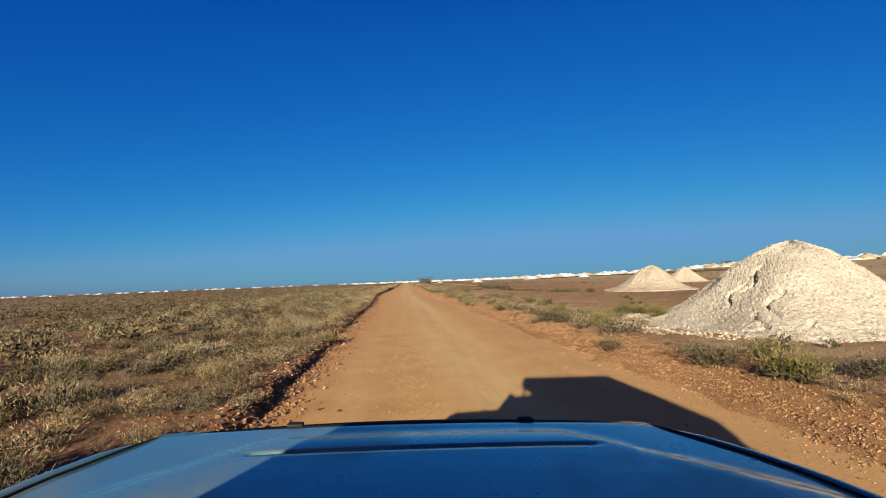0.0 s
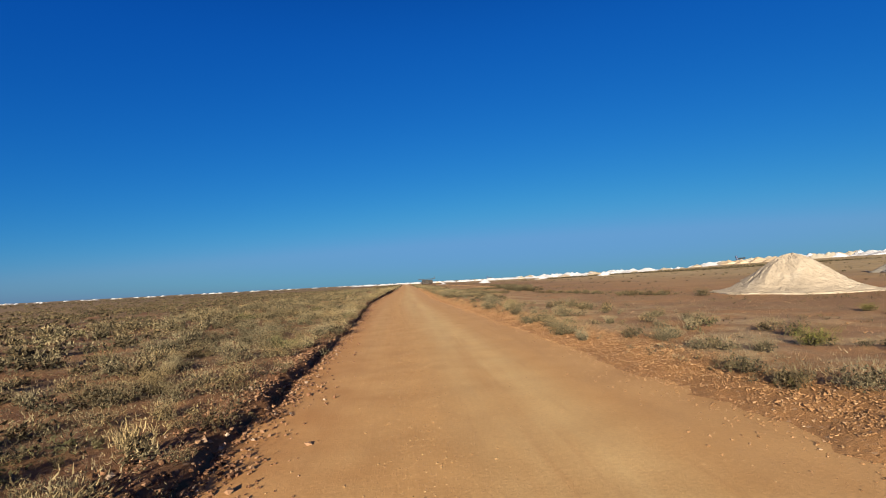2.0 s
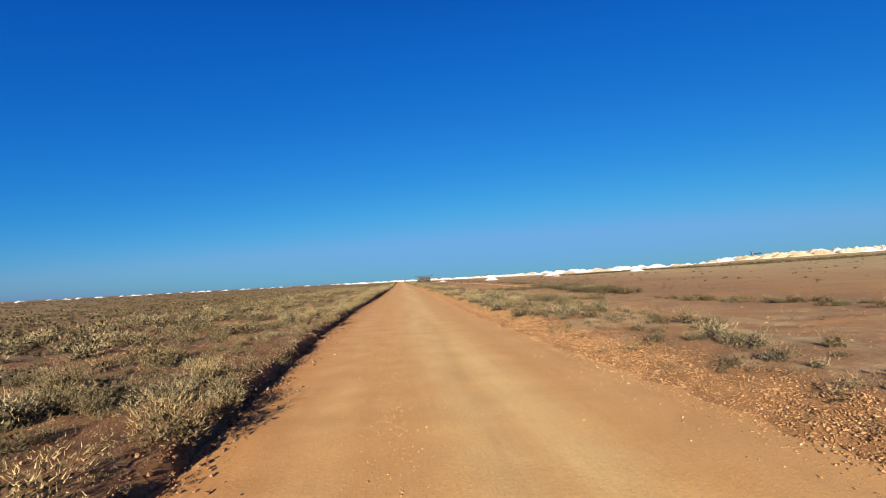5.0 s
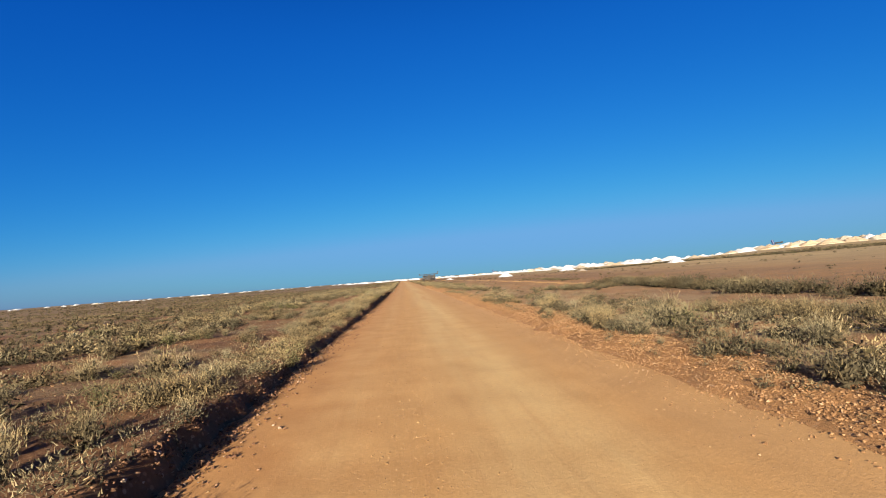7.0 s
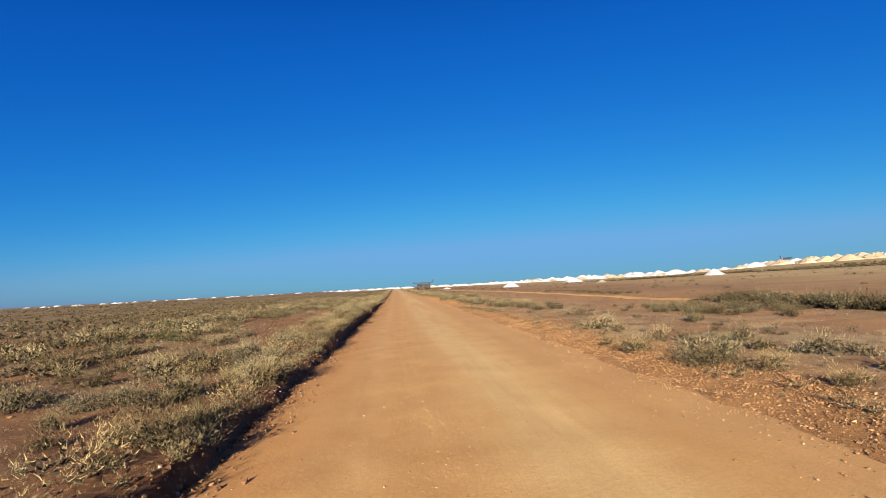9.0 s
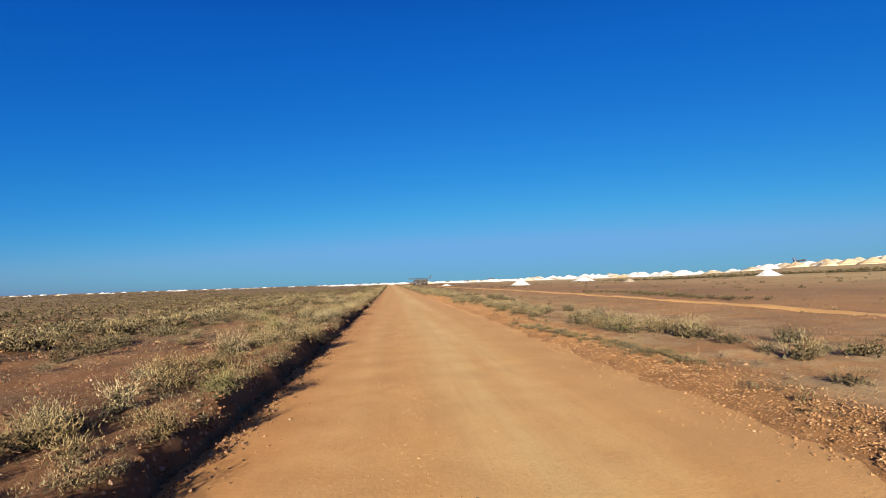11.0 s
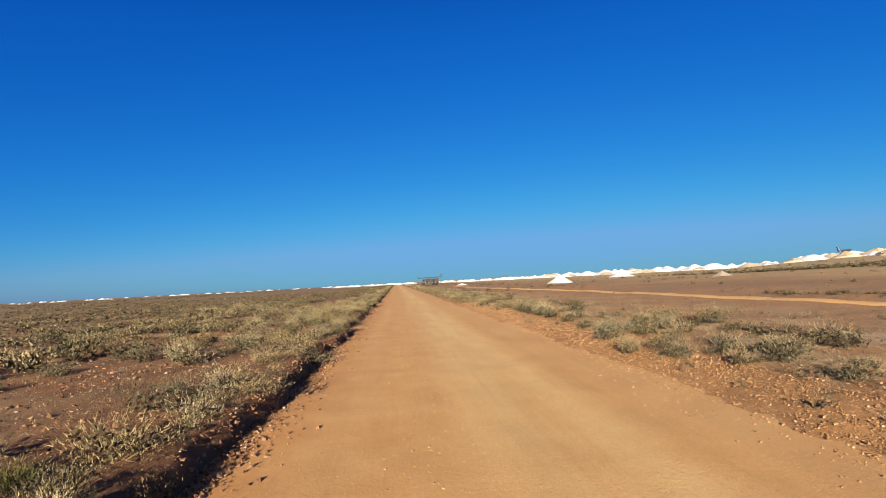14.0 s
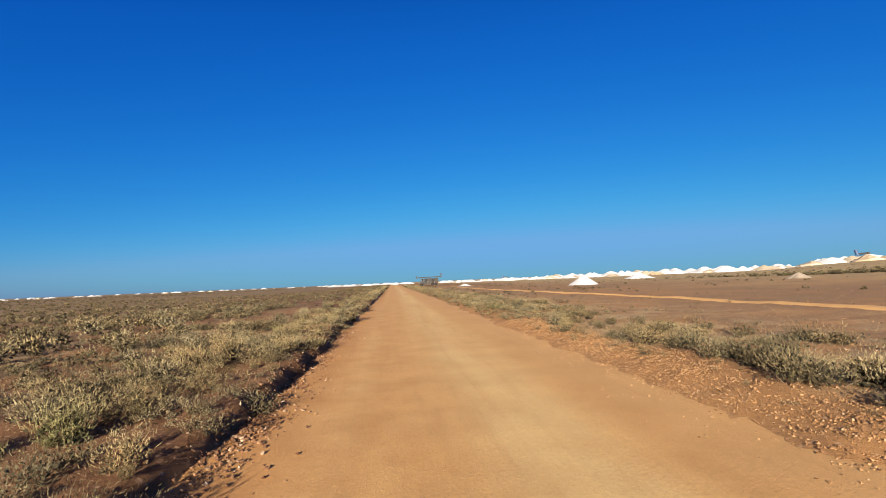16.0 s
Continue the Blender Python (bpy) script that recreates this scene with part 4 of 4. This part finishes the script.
# shrubs that stand out along the road, stretch by stretch: place, height, kind
BUSHES_START = ((6, 5.8, 0.43, 4), (4.8, 6, 0.5, 7), (4.7, 7.2, 0.43, 4), (5.7, 7.6, 0.32, 7), (4.2, 9.7, 0.32, 4), (5.4, 13.2, 0.47, 7), (5.9, 14.5, 0.38, 4), (8.1, 15, 0.5, 7), (4.7, 15.4, 0.53, 4), (4.2, 15.5, 0.28, 3), (8.3, 17.7, 0.49, 7), (5.8, 18.5, 0.34, 7), (11.8, 24.4, 0.27, 7), (5.1, 26, 0.28, 1), (3.9, 27.4, 0.3, 3), (3.9, 28.8, 0.46, 1))
BUSHES_SECOND = ((4.3, 32, 0.42, 0), (4.4, 37.9, 0.34, 3), (4.9, 38.1, 0.5, 0), (4.7, 39, 0.33, 3), (4, 40, 0.46, 2), (5.1, 40.2, 0.53, 0), (4.6, 42.7, 0.5, 0), (3.9, 67.1, 0.48, 3), (4.9, 67.6, 0.79, 0), (4, 68.1, 0.46, 6), (3.9, 68.8, 0.59, 3), (5.6, 69.2, 0.55, 0), (4, 69.6, 0.56, 2), (7.5, 70.4, 0.43, 1), (4.3, 74.6, 0.42, 3))
BUSHES_THIRD = ((-3.7, 79.4, 0.35, 3), (16.7, 80.4, 0.58, 4), (4.4, 80.4, 0.36, 0), (4, 81.3, 0.4, 4), (-6, 81.3, 0.42, 1), (-5.1, 81.3, 0.35, 2), (-4, 82, 0.31, 3), (-3, 82.1, 0.54, 3), (3.8, 83.1, 0.44, 0), (-8.5, 86.3, 0.52, 4), (15.5, 87.3, 0.46, 4), (-8.1, 88.5, 0.47, 1), (-3.4, 98.2, 0.31, 1), (-3.6, 99.7, 0.55, 3))
BUSHES_FOURTH = ((6.4, 100.3, 0.57, 3), (-3.3, 101.3, 0.48, 3), (6.2, 101.4, 0.56, 0), (5.4, 101.6, 0.53, 0), (5.5, 103, 0.45, 2), (-5.7, 103.8, 0.32, 3), (-3.7, 103.9, 0.65, 3), (5.5, 104.4, 0.64, 0), (-3.1, 107, 0.41, 6), (4.9, 107.8, 0.41, 3), (-2.9, 107.8, 0.51, 3), (4.8, 109.2, 0.53, 0), (7.1, 109.8, 0.5, 1), (-2.8, 109.9, 0.48, 3), (-5.5, 110.2, 0.4, 3), (4.9, 110.5, 0.24, 3), (4.7, 112, 0.51, 0))
BUSHES_LAST = ((4.5, 122.7, 0.39, 6), (4.7, 123.4, 0.38, 0), (4.2, 123.7, 0.4, 3), (4.5, 125.3, 0.47, 0), (5.1, 126.6, 0.4, 0), (8.1, 126.9, 0.59, 1), (7.7, 128.6, 0.57, 6), (5.7, 134, 0.48, 0), (-3.3, 134, 0.51, 3), (5.1, 134.2, 0.52, 0), (6, 135.8, 0.49, 4), (5.4, 136.3, 0.47, 0), (-3.6, 137.8, 0.6, 3), (5.9, 138.1, 0.42, 2), (-3.3, 138.9, 0.68, 3), (5.5, 139.6, 0.39, 6), (4.6, 141.3, 0.38, 3))
BUSHES_VERGE = ((5.4, 26.2, 0.33, 2), (5.1, 24.6, 0.36, 0), (5.6, 23.8, 0.3, 1), (4.5, 22.7, 0.4, 6), (4.4, 21.8, 0.38, 1), (7.1, 24.4, 0.42, 7), (4.8, 21.3, 0.42, 2), (5.2, 20.6, 0.4, 0), (5.6, 29.7, 0.28, 3), (4.0, 32.3, 0.42, 0), (4.1, 30.4, 0.38, 0), (4.2, 29.9, 0.32, 6), (4.0, 28.7, 0.38, 2))
BUSHES_HEAP = ((8.2, 17.7, 0.42, 7), (8.9, 17.7, 0.4, 7), (9.5, 18.0, 0.34, 7), (5.9, 15.8, 0.4, 7), (6.4, 15.2, 0.42, 7), (5.8, 14.4, 0.36, 7), (6.5, 14.5, 0.34, 4), (6.5, 19.5, 0.32, 7), (5.1, 15.4, 0.3, 4), (14.2, 29.5, 0.26, 7), (12.4, 24.8, 0.24, 7), (17.1, 43.3, 0.55, 4), (14.5, 30.6, 0.3, 7))
for stretch in (BUSHES_START, BUSHES_HEAP, BUSHES_VERGE, BUSHES_SECOND, BUSHES_THIRD, BUSHES_FOURTH, BUSHES_LAST):
    for x, y, size, k in stretch:
        bush(x, y, size * (1.3 if k in (4, 7) else 1.15), k, 1.15 if k in (4, 7) else 1.0)
y = rng.uniform(0.5, 165, 420)
u = np.where(rng.uniform(0, 1, 420) < 0.8, -0.45 - np.abs(rng.normal(0, 2.2, 420)), rng.uniform(6.4, 9.5, 420))
keep = (rng.uniform(0, 1, 420) < density(u, y) + np.where(u < 0, 0.12, 0.0))
x = u + left_edge(y)
keep &= np.hypot(x - 11.3, y - 12.9) > 5.2
for xx, yy, uu in list(zip(x[keep], y[keep], u[keep]))[:215]:
    k = int(rng.choice(8, p=(0.17, 0.12, 0.17, 0.18, 0.09, 0.13, 0.11, 0.03)))
    bush(float(xx), float(yy), float(0.26 + 0.36 * rng.uniform(0, 1) ** 1.4), k)


# a thicker patch of low shrubs on the bank where the drive begins
n = 110
y = rng.uniform(2.5, 17, n)
u = -0.7 - 4.6 * rng.uniform(0, 1, n) ** 0.8
plant_field("shrub_carpet", "grey-brown twiggy low shrubs on the bank", LIP, u + left_edge(y), y, 0.14 + 0.30 * rng.uniform(0, 1, n) ** 1.4, np.clip(rng.normal(0.42, 0.16, n), 0.22, 0.9), 1.25)
n = 120
y = rng.uniform(28, 50, n)
u = -0.5 - 4.8 * rng.uniform(0, 1, n) ** 0.8
plant_field("shrub_carpet", "pale twiggy low shrubs crowding the bank", LIP, u + left_edge(y), y, 0.16 + 0.32 * rng.uniform(0, 1, n) ** 1.4, np.clip(rng.normal(0.52, 0.16, n), 0.22, 0.95), 1.2)

# ---------------------------------------------------------------- the pale side track
yt = np.arange(100, 260, 1.0)
ut = np.linspace(-1, 1, 9)
U, Y = np.meshgrid(ut, yt)
X = 16.5 + 0.9 * np.sin((Y - 112) / 22) + U * (0.52 + 0.16 * np.sin(Y / 7))
Z = ground_z(X, Y) + 0.08 - 0.13 * np.abs(U) ** 3
track = new("side_track", mesh_np("side_track", np.stack([X, Y, Z], -1).reshape(-1, 3), grid_faces(*U.shape), M_ROAD, {"lateral": (2.7 + U * 0.4).ravel()}, True))
tagged(track, "pale sandy vehicle track across the bare plain", "track", kind="structure")


# ---------------------------------------------------------------- the blue car that carries the view
def wheel(parent, x, y, r, w):
    """A wheel with its tyre and rim, standing on the ground."""
    bm = bmesh.new()
    prof = [(-w / 2, r * 0.62), (-w / 2, r * 0.86), (-w * 0.40, r * 0.97), (-w * 0.2, r), (w * 0.2, r), (w * 0.40, r * 0.97), (w / 2, r * 0.86), (w / 2, r * 0.62)]
    seg = 28
    ring = [[bm.verts.new((px, pr * math.cos(2 * math.pi * i / seg), pr * math.sin(2 * math.pi * i / seg))) for px, pr in prof] for i in range(seg)]
    for i in range(seg):
        a, b = ring[i], ring[(i + 1) % seg]
        for k in range(len(prof)):
            bm.faces.new((a[k], a[(k + 1) % len(prof)], b[(k + 1) % len(prof)], b[k]))
    bmesh.ops.recalc_face_normals(bm, faces=bm.faces)
    tyre = part("tyre", bm, M_RUBBER, parent, "dusty black tyre")
    tyre.location = (x, y, r)
    bm = tube(bmesh.new(), (-w * 0.3, 0, 0), (w * 0.3, 0, 0), r * 0.62, seg=24)
    tube(bm, (-w * 0.48, 0, 0), (w * 0.48, 0, 0), r * 0.2, seg=16)
    part("rim", bm, M_STEEL, tyre, "grey steel rim")


def build_car():
    car = new("car")
    car.empty_display_size = 0.2
    tagged(car, "dusty blue four-wheel drive standing on the dirt road", "car")
    half = lambda y: float(np.interp(y, (0.0, 0.9, 1.1, 1.25, 1.5, 1.62), (0.905, 0.92, 0.905, 0.87, 0.775, 0.725)))
    front = lambda s: 1.60 - 0.05 * s * s

    def lid_z(s, y):
        edge = 0.57 + 0.85 * (1.38 - y)
        z = 1.197 + 0.014 * (1 - s * s) + 0.020 * float(smooth(edge + 0.06, edge - 0.06, abs(s)) * smooth(1.47, 1.40, y))
        z -= 0.012 * float(smooth(0.52, 0.49, abs(s)) * smooth(1.268, 1.278, y) * smooth(1.308, 1.298, y))
        return z - 0.008 * float(smooth(1.56, 1.60, y))

    rows = sorted(set([0.18 + 0.06 * i for i in range(24)] + [1.26, 1.267, 1.273, 1.279, 1.288, 1.297, 1.303, 1.309, 1.316, 1.53, 1.57, 1.60]))
    cols = np.linspace(-1, 1, 61)
    pts = [[(s * half(y), min(y, front(s)), lid_z(s, y)) for s in cols] for y in rows]
    bonnet = part("bonnet", sheet(bmesh.new(), pts, -0.02), M_PAINT, car, "dusty blue bonnet with a recessed slot")
    lip = [[(s * (half(1.6) + 0.004), front(s) + dy, lid_z(s, 1.6) + dz) for s in cols] for dy, dz in ((-0.022, 0.010), (-0.018, 0.026), (0.014, 0.028), (0.03, -0.05))]
    part("bonnet_protector", sheet(bmesh.new(), lip, 0.004), M_RUBBER, car, "black plastic strip along the bonnet's front edge")
    for x in (-0.385, 0.35):
        part("clip", box(bmesh.new(), (x - 0.024, 1.585, 1.20), (x + 0.024, 1.62, 1.234), 0.006), M_RUBBER, bonnet, "black clip")
    part("washer_nozzle", box(bmesh.new(), (0.43, 0.955, 1.20), (0.465, 0.985, 1.24), 0.004), M_RUBBER, bonnet, "black washer nozzle")
    for sg in (-1, 1):
        yy = np.linspace(0.0, 1.62, 24)
        guard = [[(sg * (half(y) + dx), y - 0.03 * (y > 1.6), z - 0.02 * float(smooth(1.4, 1.62, y))) for dx, z in ((0.012, 1.2185), (0.045, 1.2195), (0.066, 1.208), (0.082, 1.15), (0.086, 1.0), (0.086, 0.84))] for y in yy]
        seal = [[(sg * (half(y) + dx), y, 1.2205 - 0.010 * float(smooth(1.5, 1.62, y))) for dx in (0.002, 0.010)] for y in yy]
        part("guard_seal", sheet(bmesh.new(), seal, 0.006), M_RUBBER, car, "black rubber seal between bonnet and guard")
        part("front_guard", sheet(bmesh.new(), guard, 0.008), M_PAINT, car)
        part("headlight", box(bmesh.new(), (sg * 0.44 - 0.13, 1.60, 0.86), (sg * 0.44 + 0.13, 1.66, 1.04), 0.02), M_LAMP, car, "clear rectangular headlight")
        part("indicator", box(bmesh.new(), (sg * 0.64 - 0.06, 1.58, 0.86), (sg * 0.64 + 0.06, 1.64, 1.04), 0.015), M_TAN, car, "amber indicator lamp")
        for lo, hi in (((-1.02), 0.12), (-2.05, -1.05)):
            door = part("door", box(bmesh.new(), (sg * 0.90 - 0.03, lo, 0.55), (sg * 0.90 + 0.03, hi, 1.2), 0.02), M_PAINT, car)
            part("door_handle", box(bmesh.new(), (sg * 0.945 - 0.02, lo + 0.06, 1.04), (sg * 0.945 + 0.02, lo + 0.22, 1.07), 0.008), M_RUBBER, door, "black handle")
            pane = [[(sg * 0.905, lo + 0.06, 1.22), (sg * 0.905, hi - 0.06 if hi < 0 else 0.0, 1.22)], [(sg * 0.82, lo + 0.10, 1.84), (sg * 0.82, hi - 0.10 if hi < 0 else -0.34, 1.84)]]
            part("side_window", sheet(bmesh.new(), pane, 0.005), M_GLASS, car)
        part("rear_quarter", box(bmesh.new(), (sg * 0.88 - 0.03, -3.05, 0.62), (sg * 0.88 + 0.03, -2.08, 1.86), 0.03), M_PAINT, car)
        bm = tube(bmesh.new(), (sg * 0.90, 0.14, 1.18), (sg * 0.80, -0.32, 1.90), 0.04)
        part("windscreen_pillar", bm, M_PAINT, car)
        part("door_pillar", tube(bmesh.new(), (sg * 0.895, -1.03, 1.18), (sg * 0.81, -1.03, 1.9), 0.075), M_PAINT, car)
        part("side_mirror", box(bmesh.new(), (sg * 1.02 - 0.09, -0.22, 1.2), (sg * 1.02 + 0.09, -0.12, 1.36), 0.03), M_RUBBER, car)
        part("window_frame", box(bmesh.new(), (sg * 0.815 - 0.03, -2.08, 1.80), (sg * 0.815 + 0.03, -0.30, 1.93), 0.012), M_PAINT, car)
        part("sill", box(bmesh.new(), (sg * 0.86 - 0.06, -2.0, 0.42), (sg * 0.86 + 0.06, 0.35, 0.54), 0.02), M_RUBBER, car)
        for wy in (0.85, -1.95):
            wheel(car, sg * 0.76, wy, 0.39, 0.25)
    roof = [[(s * 0.82, y, 1.90 + 0.045 * (1 - s * s) - 0.03 * float(smooth(-0.6, -0.3, y))) for s in np.linspace(-1, 1, 13)] for y in np.linspace(-3.05, -0.30, 10)]
    part("roof", sheet(bmesh.new(), roof, 0.03), M_PAINT, car)
    ws = [[(s * 0.87, 0.13, 1.2), (s * 0.78, -0.30, 1.885)] for s in np.linspace(-1, 1, 9)]
    glass = part("windscreen", sheet(bmesh.new(), ws, 0.006), M_GLASS, car)
    glass.visible_shadow = False
    rack = new("roof_rack")
    rack.parent = car
    for sg in (-1, 1):
        part("rail", tube(bmesh.new(), (sg * 0.68, -2.9, 2.06), (sg * 0.68, -0.5, 2.06), 0.02), M_DARK, rack)
    for k in range(6):
        part("crossbar", tube(bmesh.new(), (-0.68, -0.5 - 0.48 * k, 2.06), (0.68, -0.5 - 0.48 * k, 2.06), 0.016), M_DARK, rack)
        for sg in (-1, 1):
            part("foot", tube(bmesh.new(), (sg * 0.68, -0.5 - 0.48 * k, 2.05), (sg * 0.70, -0.5 - 0.48 * k, 1.905), 0.016), M_DARK, rack)
    part("tray", box(bmesh.new(), (-0.70, -2.95, 2.03), (0.70, -0.34, 2.22), 0.03), M_DARK, rack, "dark flat roof tray")
    part("tailgate", box(bmesh.new(), (-0.85, -3.1, 0.6), (0.85, -3.05, 1.88), 0.02), M_PAINT, car)
    part("floor_pan", box(bmesh.new(), (-0.8, -3.0, 0.45), (0.8, 1.5, 0.58), 0.02), M_DARK, car)
    part("engine_bay", box(bmesh.new(), (-0.62, 0.2, 0.56), (0.62, 1.5, 1.08), 0.03), M_DARK, car)
    part("dashboard", box(bmesh.new(), (-0.8, -0.42, 0.95), (0.8, 0.05, 1.17), 0.04), M_DARK, car)
    part("grille", box(bmesh.new(), (-0.30, 1.58, 0.84), (0.30, 1.62, 1.06), 0.01), M_DARK, car)
    part("front_bumper", box(bmesh.new(), (-0.90, 1.62, 0.52), (0.90, 1.80, 0.74), 0.04), M_STEEL, car)
    bar = tube(bmesh.new(), (-0.62, 1.84, 1.04), (0.62, 1.84, 1.04), 0.03)
    for sg in (-1, 1):
        tube(bar, (sg * 0.62, 1.84, 1.04), (sg * 0.84, 1.80, 0.74), 0.03)
        tube(bar, (sg * 0.30, 1.84, 1.04), (sg * 0.30, 1.82, 0.7), 0.026)
    part("bull_bar", bar, M_STEEL, car, "tubular steel bull bar")
    car.matrix_world = pose(0.06, 0, -0.024, 0, 3.1, 3.0)
    return car


build_car()


# ---------------------------------------------------------------- the old truck parked beyond
def build_truck():
    truck = new("drilling_truck")
    tagged(truck, "old rusty brown drilling truck parked side-on beside the road", "truck")
    part("side_skirt", box(bmesh.new(), (-1.9, -1.12, 0.55), (0.55, -1.02, 1.06), 0.02), M_DARK, truck)
    part("chassis", box(bmesh.new(), (-3.6, -0.45, 0.75), (3.5, 0.45, 1.0), 0.03), M_DARK, truck)
    bm = box(bmesh.new(), (-3.7, -1.1, 0.85), (-2.1, 1.1, 1.75), 0.08)
    box(bm, (-3.3, -1.05, 1.7), (-2.1, 1.05, 2.85), 0.12)
    cab = part("cab", bm, M_DARK, truck, "dark rounded cab")
    part("cab_window", box(bmesh.new(), (-2.95, -1.07, 1.95), (-2.35, -1.04, 2.55), 0.01), M_GLASS, cab)
    part("windscreen", box(bmesh.new(), (-3.33, -0.9, 1.95), (-3.29, 0.9, 2.6), 0.01), M_GLASS, cab)
    for k, m in enumerate((M_RUST, M_TAN, M_RUST, M_TAN)):
        crate = part("body_box", box(bmesh.new(), (-1.95 + k * 1.35, -1.15, 1.02), (-0.70 + k * 1.35, 1.15, 2.75 + 0.15 * (k % 2)), 0.06), m, truck)
        for j in range(3):
            part("rib", box(bmesh.new(), (-1.78 + k * 1.35 + 0.4 * j, -1.20, 1.1), (-1.70 + k * 1.35 + 0.4 * j, -1.15, 2.65), 0.01), M_DARK, crate)
    part("mast", tube(bmesh.new(), (-4.9, 0, 3.2), (4.6, 0, 3.4), 0.15), M_TAN, truck, "long steel mast folded flat over the body")
    part("mast_head", box(bmesh.new(), (4.35, -0.25, 3.1), (4.75, 0.25, 4.5), 0.05), M_DARK, truck)
    part("mast_hook", box(bmesh.new(), (4.2, -0.15, 4.3), (5.2, 0.15, 4.55), 0.04), M_DARK, truck)
    part("mast_foot", box(bmesh.new(), (-5.2, -0.3, 2.9), (-4.8, 0.3, 3.8), 0.05), M_DARK, truck)
    for x in (-2.9, 1.2, 2.5):
        for sg in (-1, 1):
            bm = tube(bmesh.new(), (x, sg * 1.0 - 0.15, 0.58), (x, sg * 1.0 + 0.15, 0.58), 0.58, seg=20)
            w = part("wheel", bm, M_RUBBER, truck)
            part("rim", tube(bmesh.new(), (x, sg * 1.0 - 0.17, 0.58), (x, sg * 1.0 + 0.17, 0.58), 0.28, seg=14), M_RUST, w)
    for x in (-1.5, 3.1):
        part("mast_rest", box(bmesh.new(), (x - 0.1, -0.2, 2.7), (x + 0.1, 0.2, 3.3), 0.02), M_DARK, truck)
    x, y = 15.4, 319.0
    truck.matrix_world = pose(x, y, float(ground_z(x, y)) - 0.02, 0, 0, -4)


build_truck()


# ---------------------------------------------------------------- hoists on the far heaps
def build_hoist(x, y, base, turn, size):
    hoist = new("mine_hoist")
    tagged(hoist, "dark blue mine blower with a raised drum and long chute", "mine hoist", group="far mine hoists")
    for sx in (-1, 1):
        for sy in (-1, 1):
            part("leg", tube(bmesh.new(), (sx * 1.4, sy * 1.2, 0), (sx * 0.7, sy * 0.7, base), 0.14), M_DARK, hoist)
    part("deck", box(bmesh.new(), (-1.2, -1.0, base), (1.2, 1.0, base + 0.25), 0.03), M_DARK, hoist)
    bm = tube(bmesh.new(), (-1.0, 0, base + 0.2), (-2.2, 0, base + 5.0), 1.45, 1.1, seg=18)
    part("drum", bm, M_NAVY, hoist, "dark blue steel drum")
    part("chute", tube(bmesh.new(), (0.2, 0, base + 1.2), (7.0, 0, base + 1.6), 0.8), M_DARK, hoist)
    part("strut", tube(bmesh.new(), (1.0, 0, base), (4.6, 0, base + 1.2), 0.12), M_DARK, hoist)
    part("engine_box", box(bmesh.new(), (6.0, -0.9, base + 1.0), (7.8, 0.9, base + 2.6), 0.08), M_DARK, hoist)
    hoist.matrix_world = pose(x, y, float(ground_z(x, y)), 0, 0, turn) @ Matrix.Scale(size, 4)


build_hoist(258.3, 372.8, 5.0, -44, 0.62)
build_hoist(80.0, 468.0, 4.0, -20, 0.42)
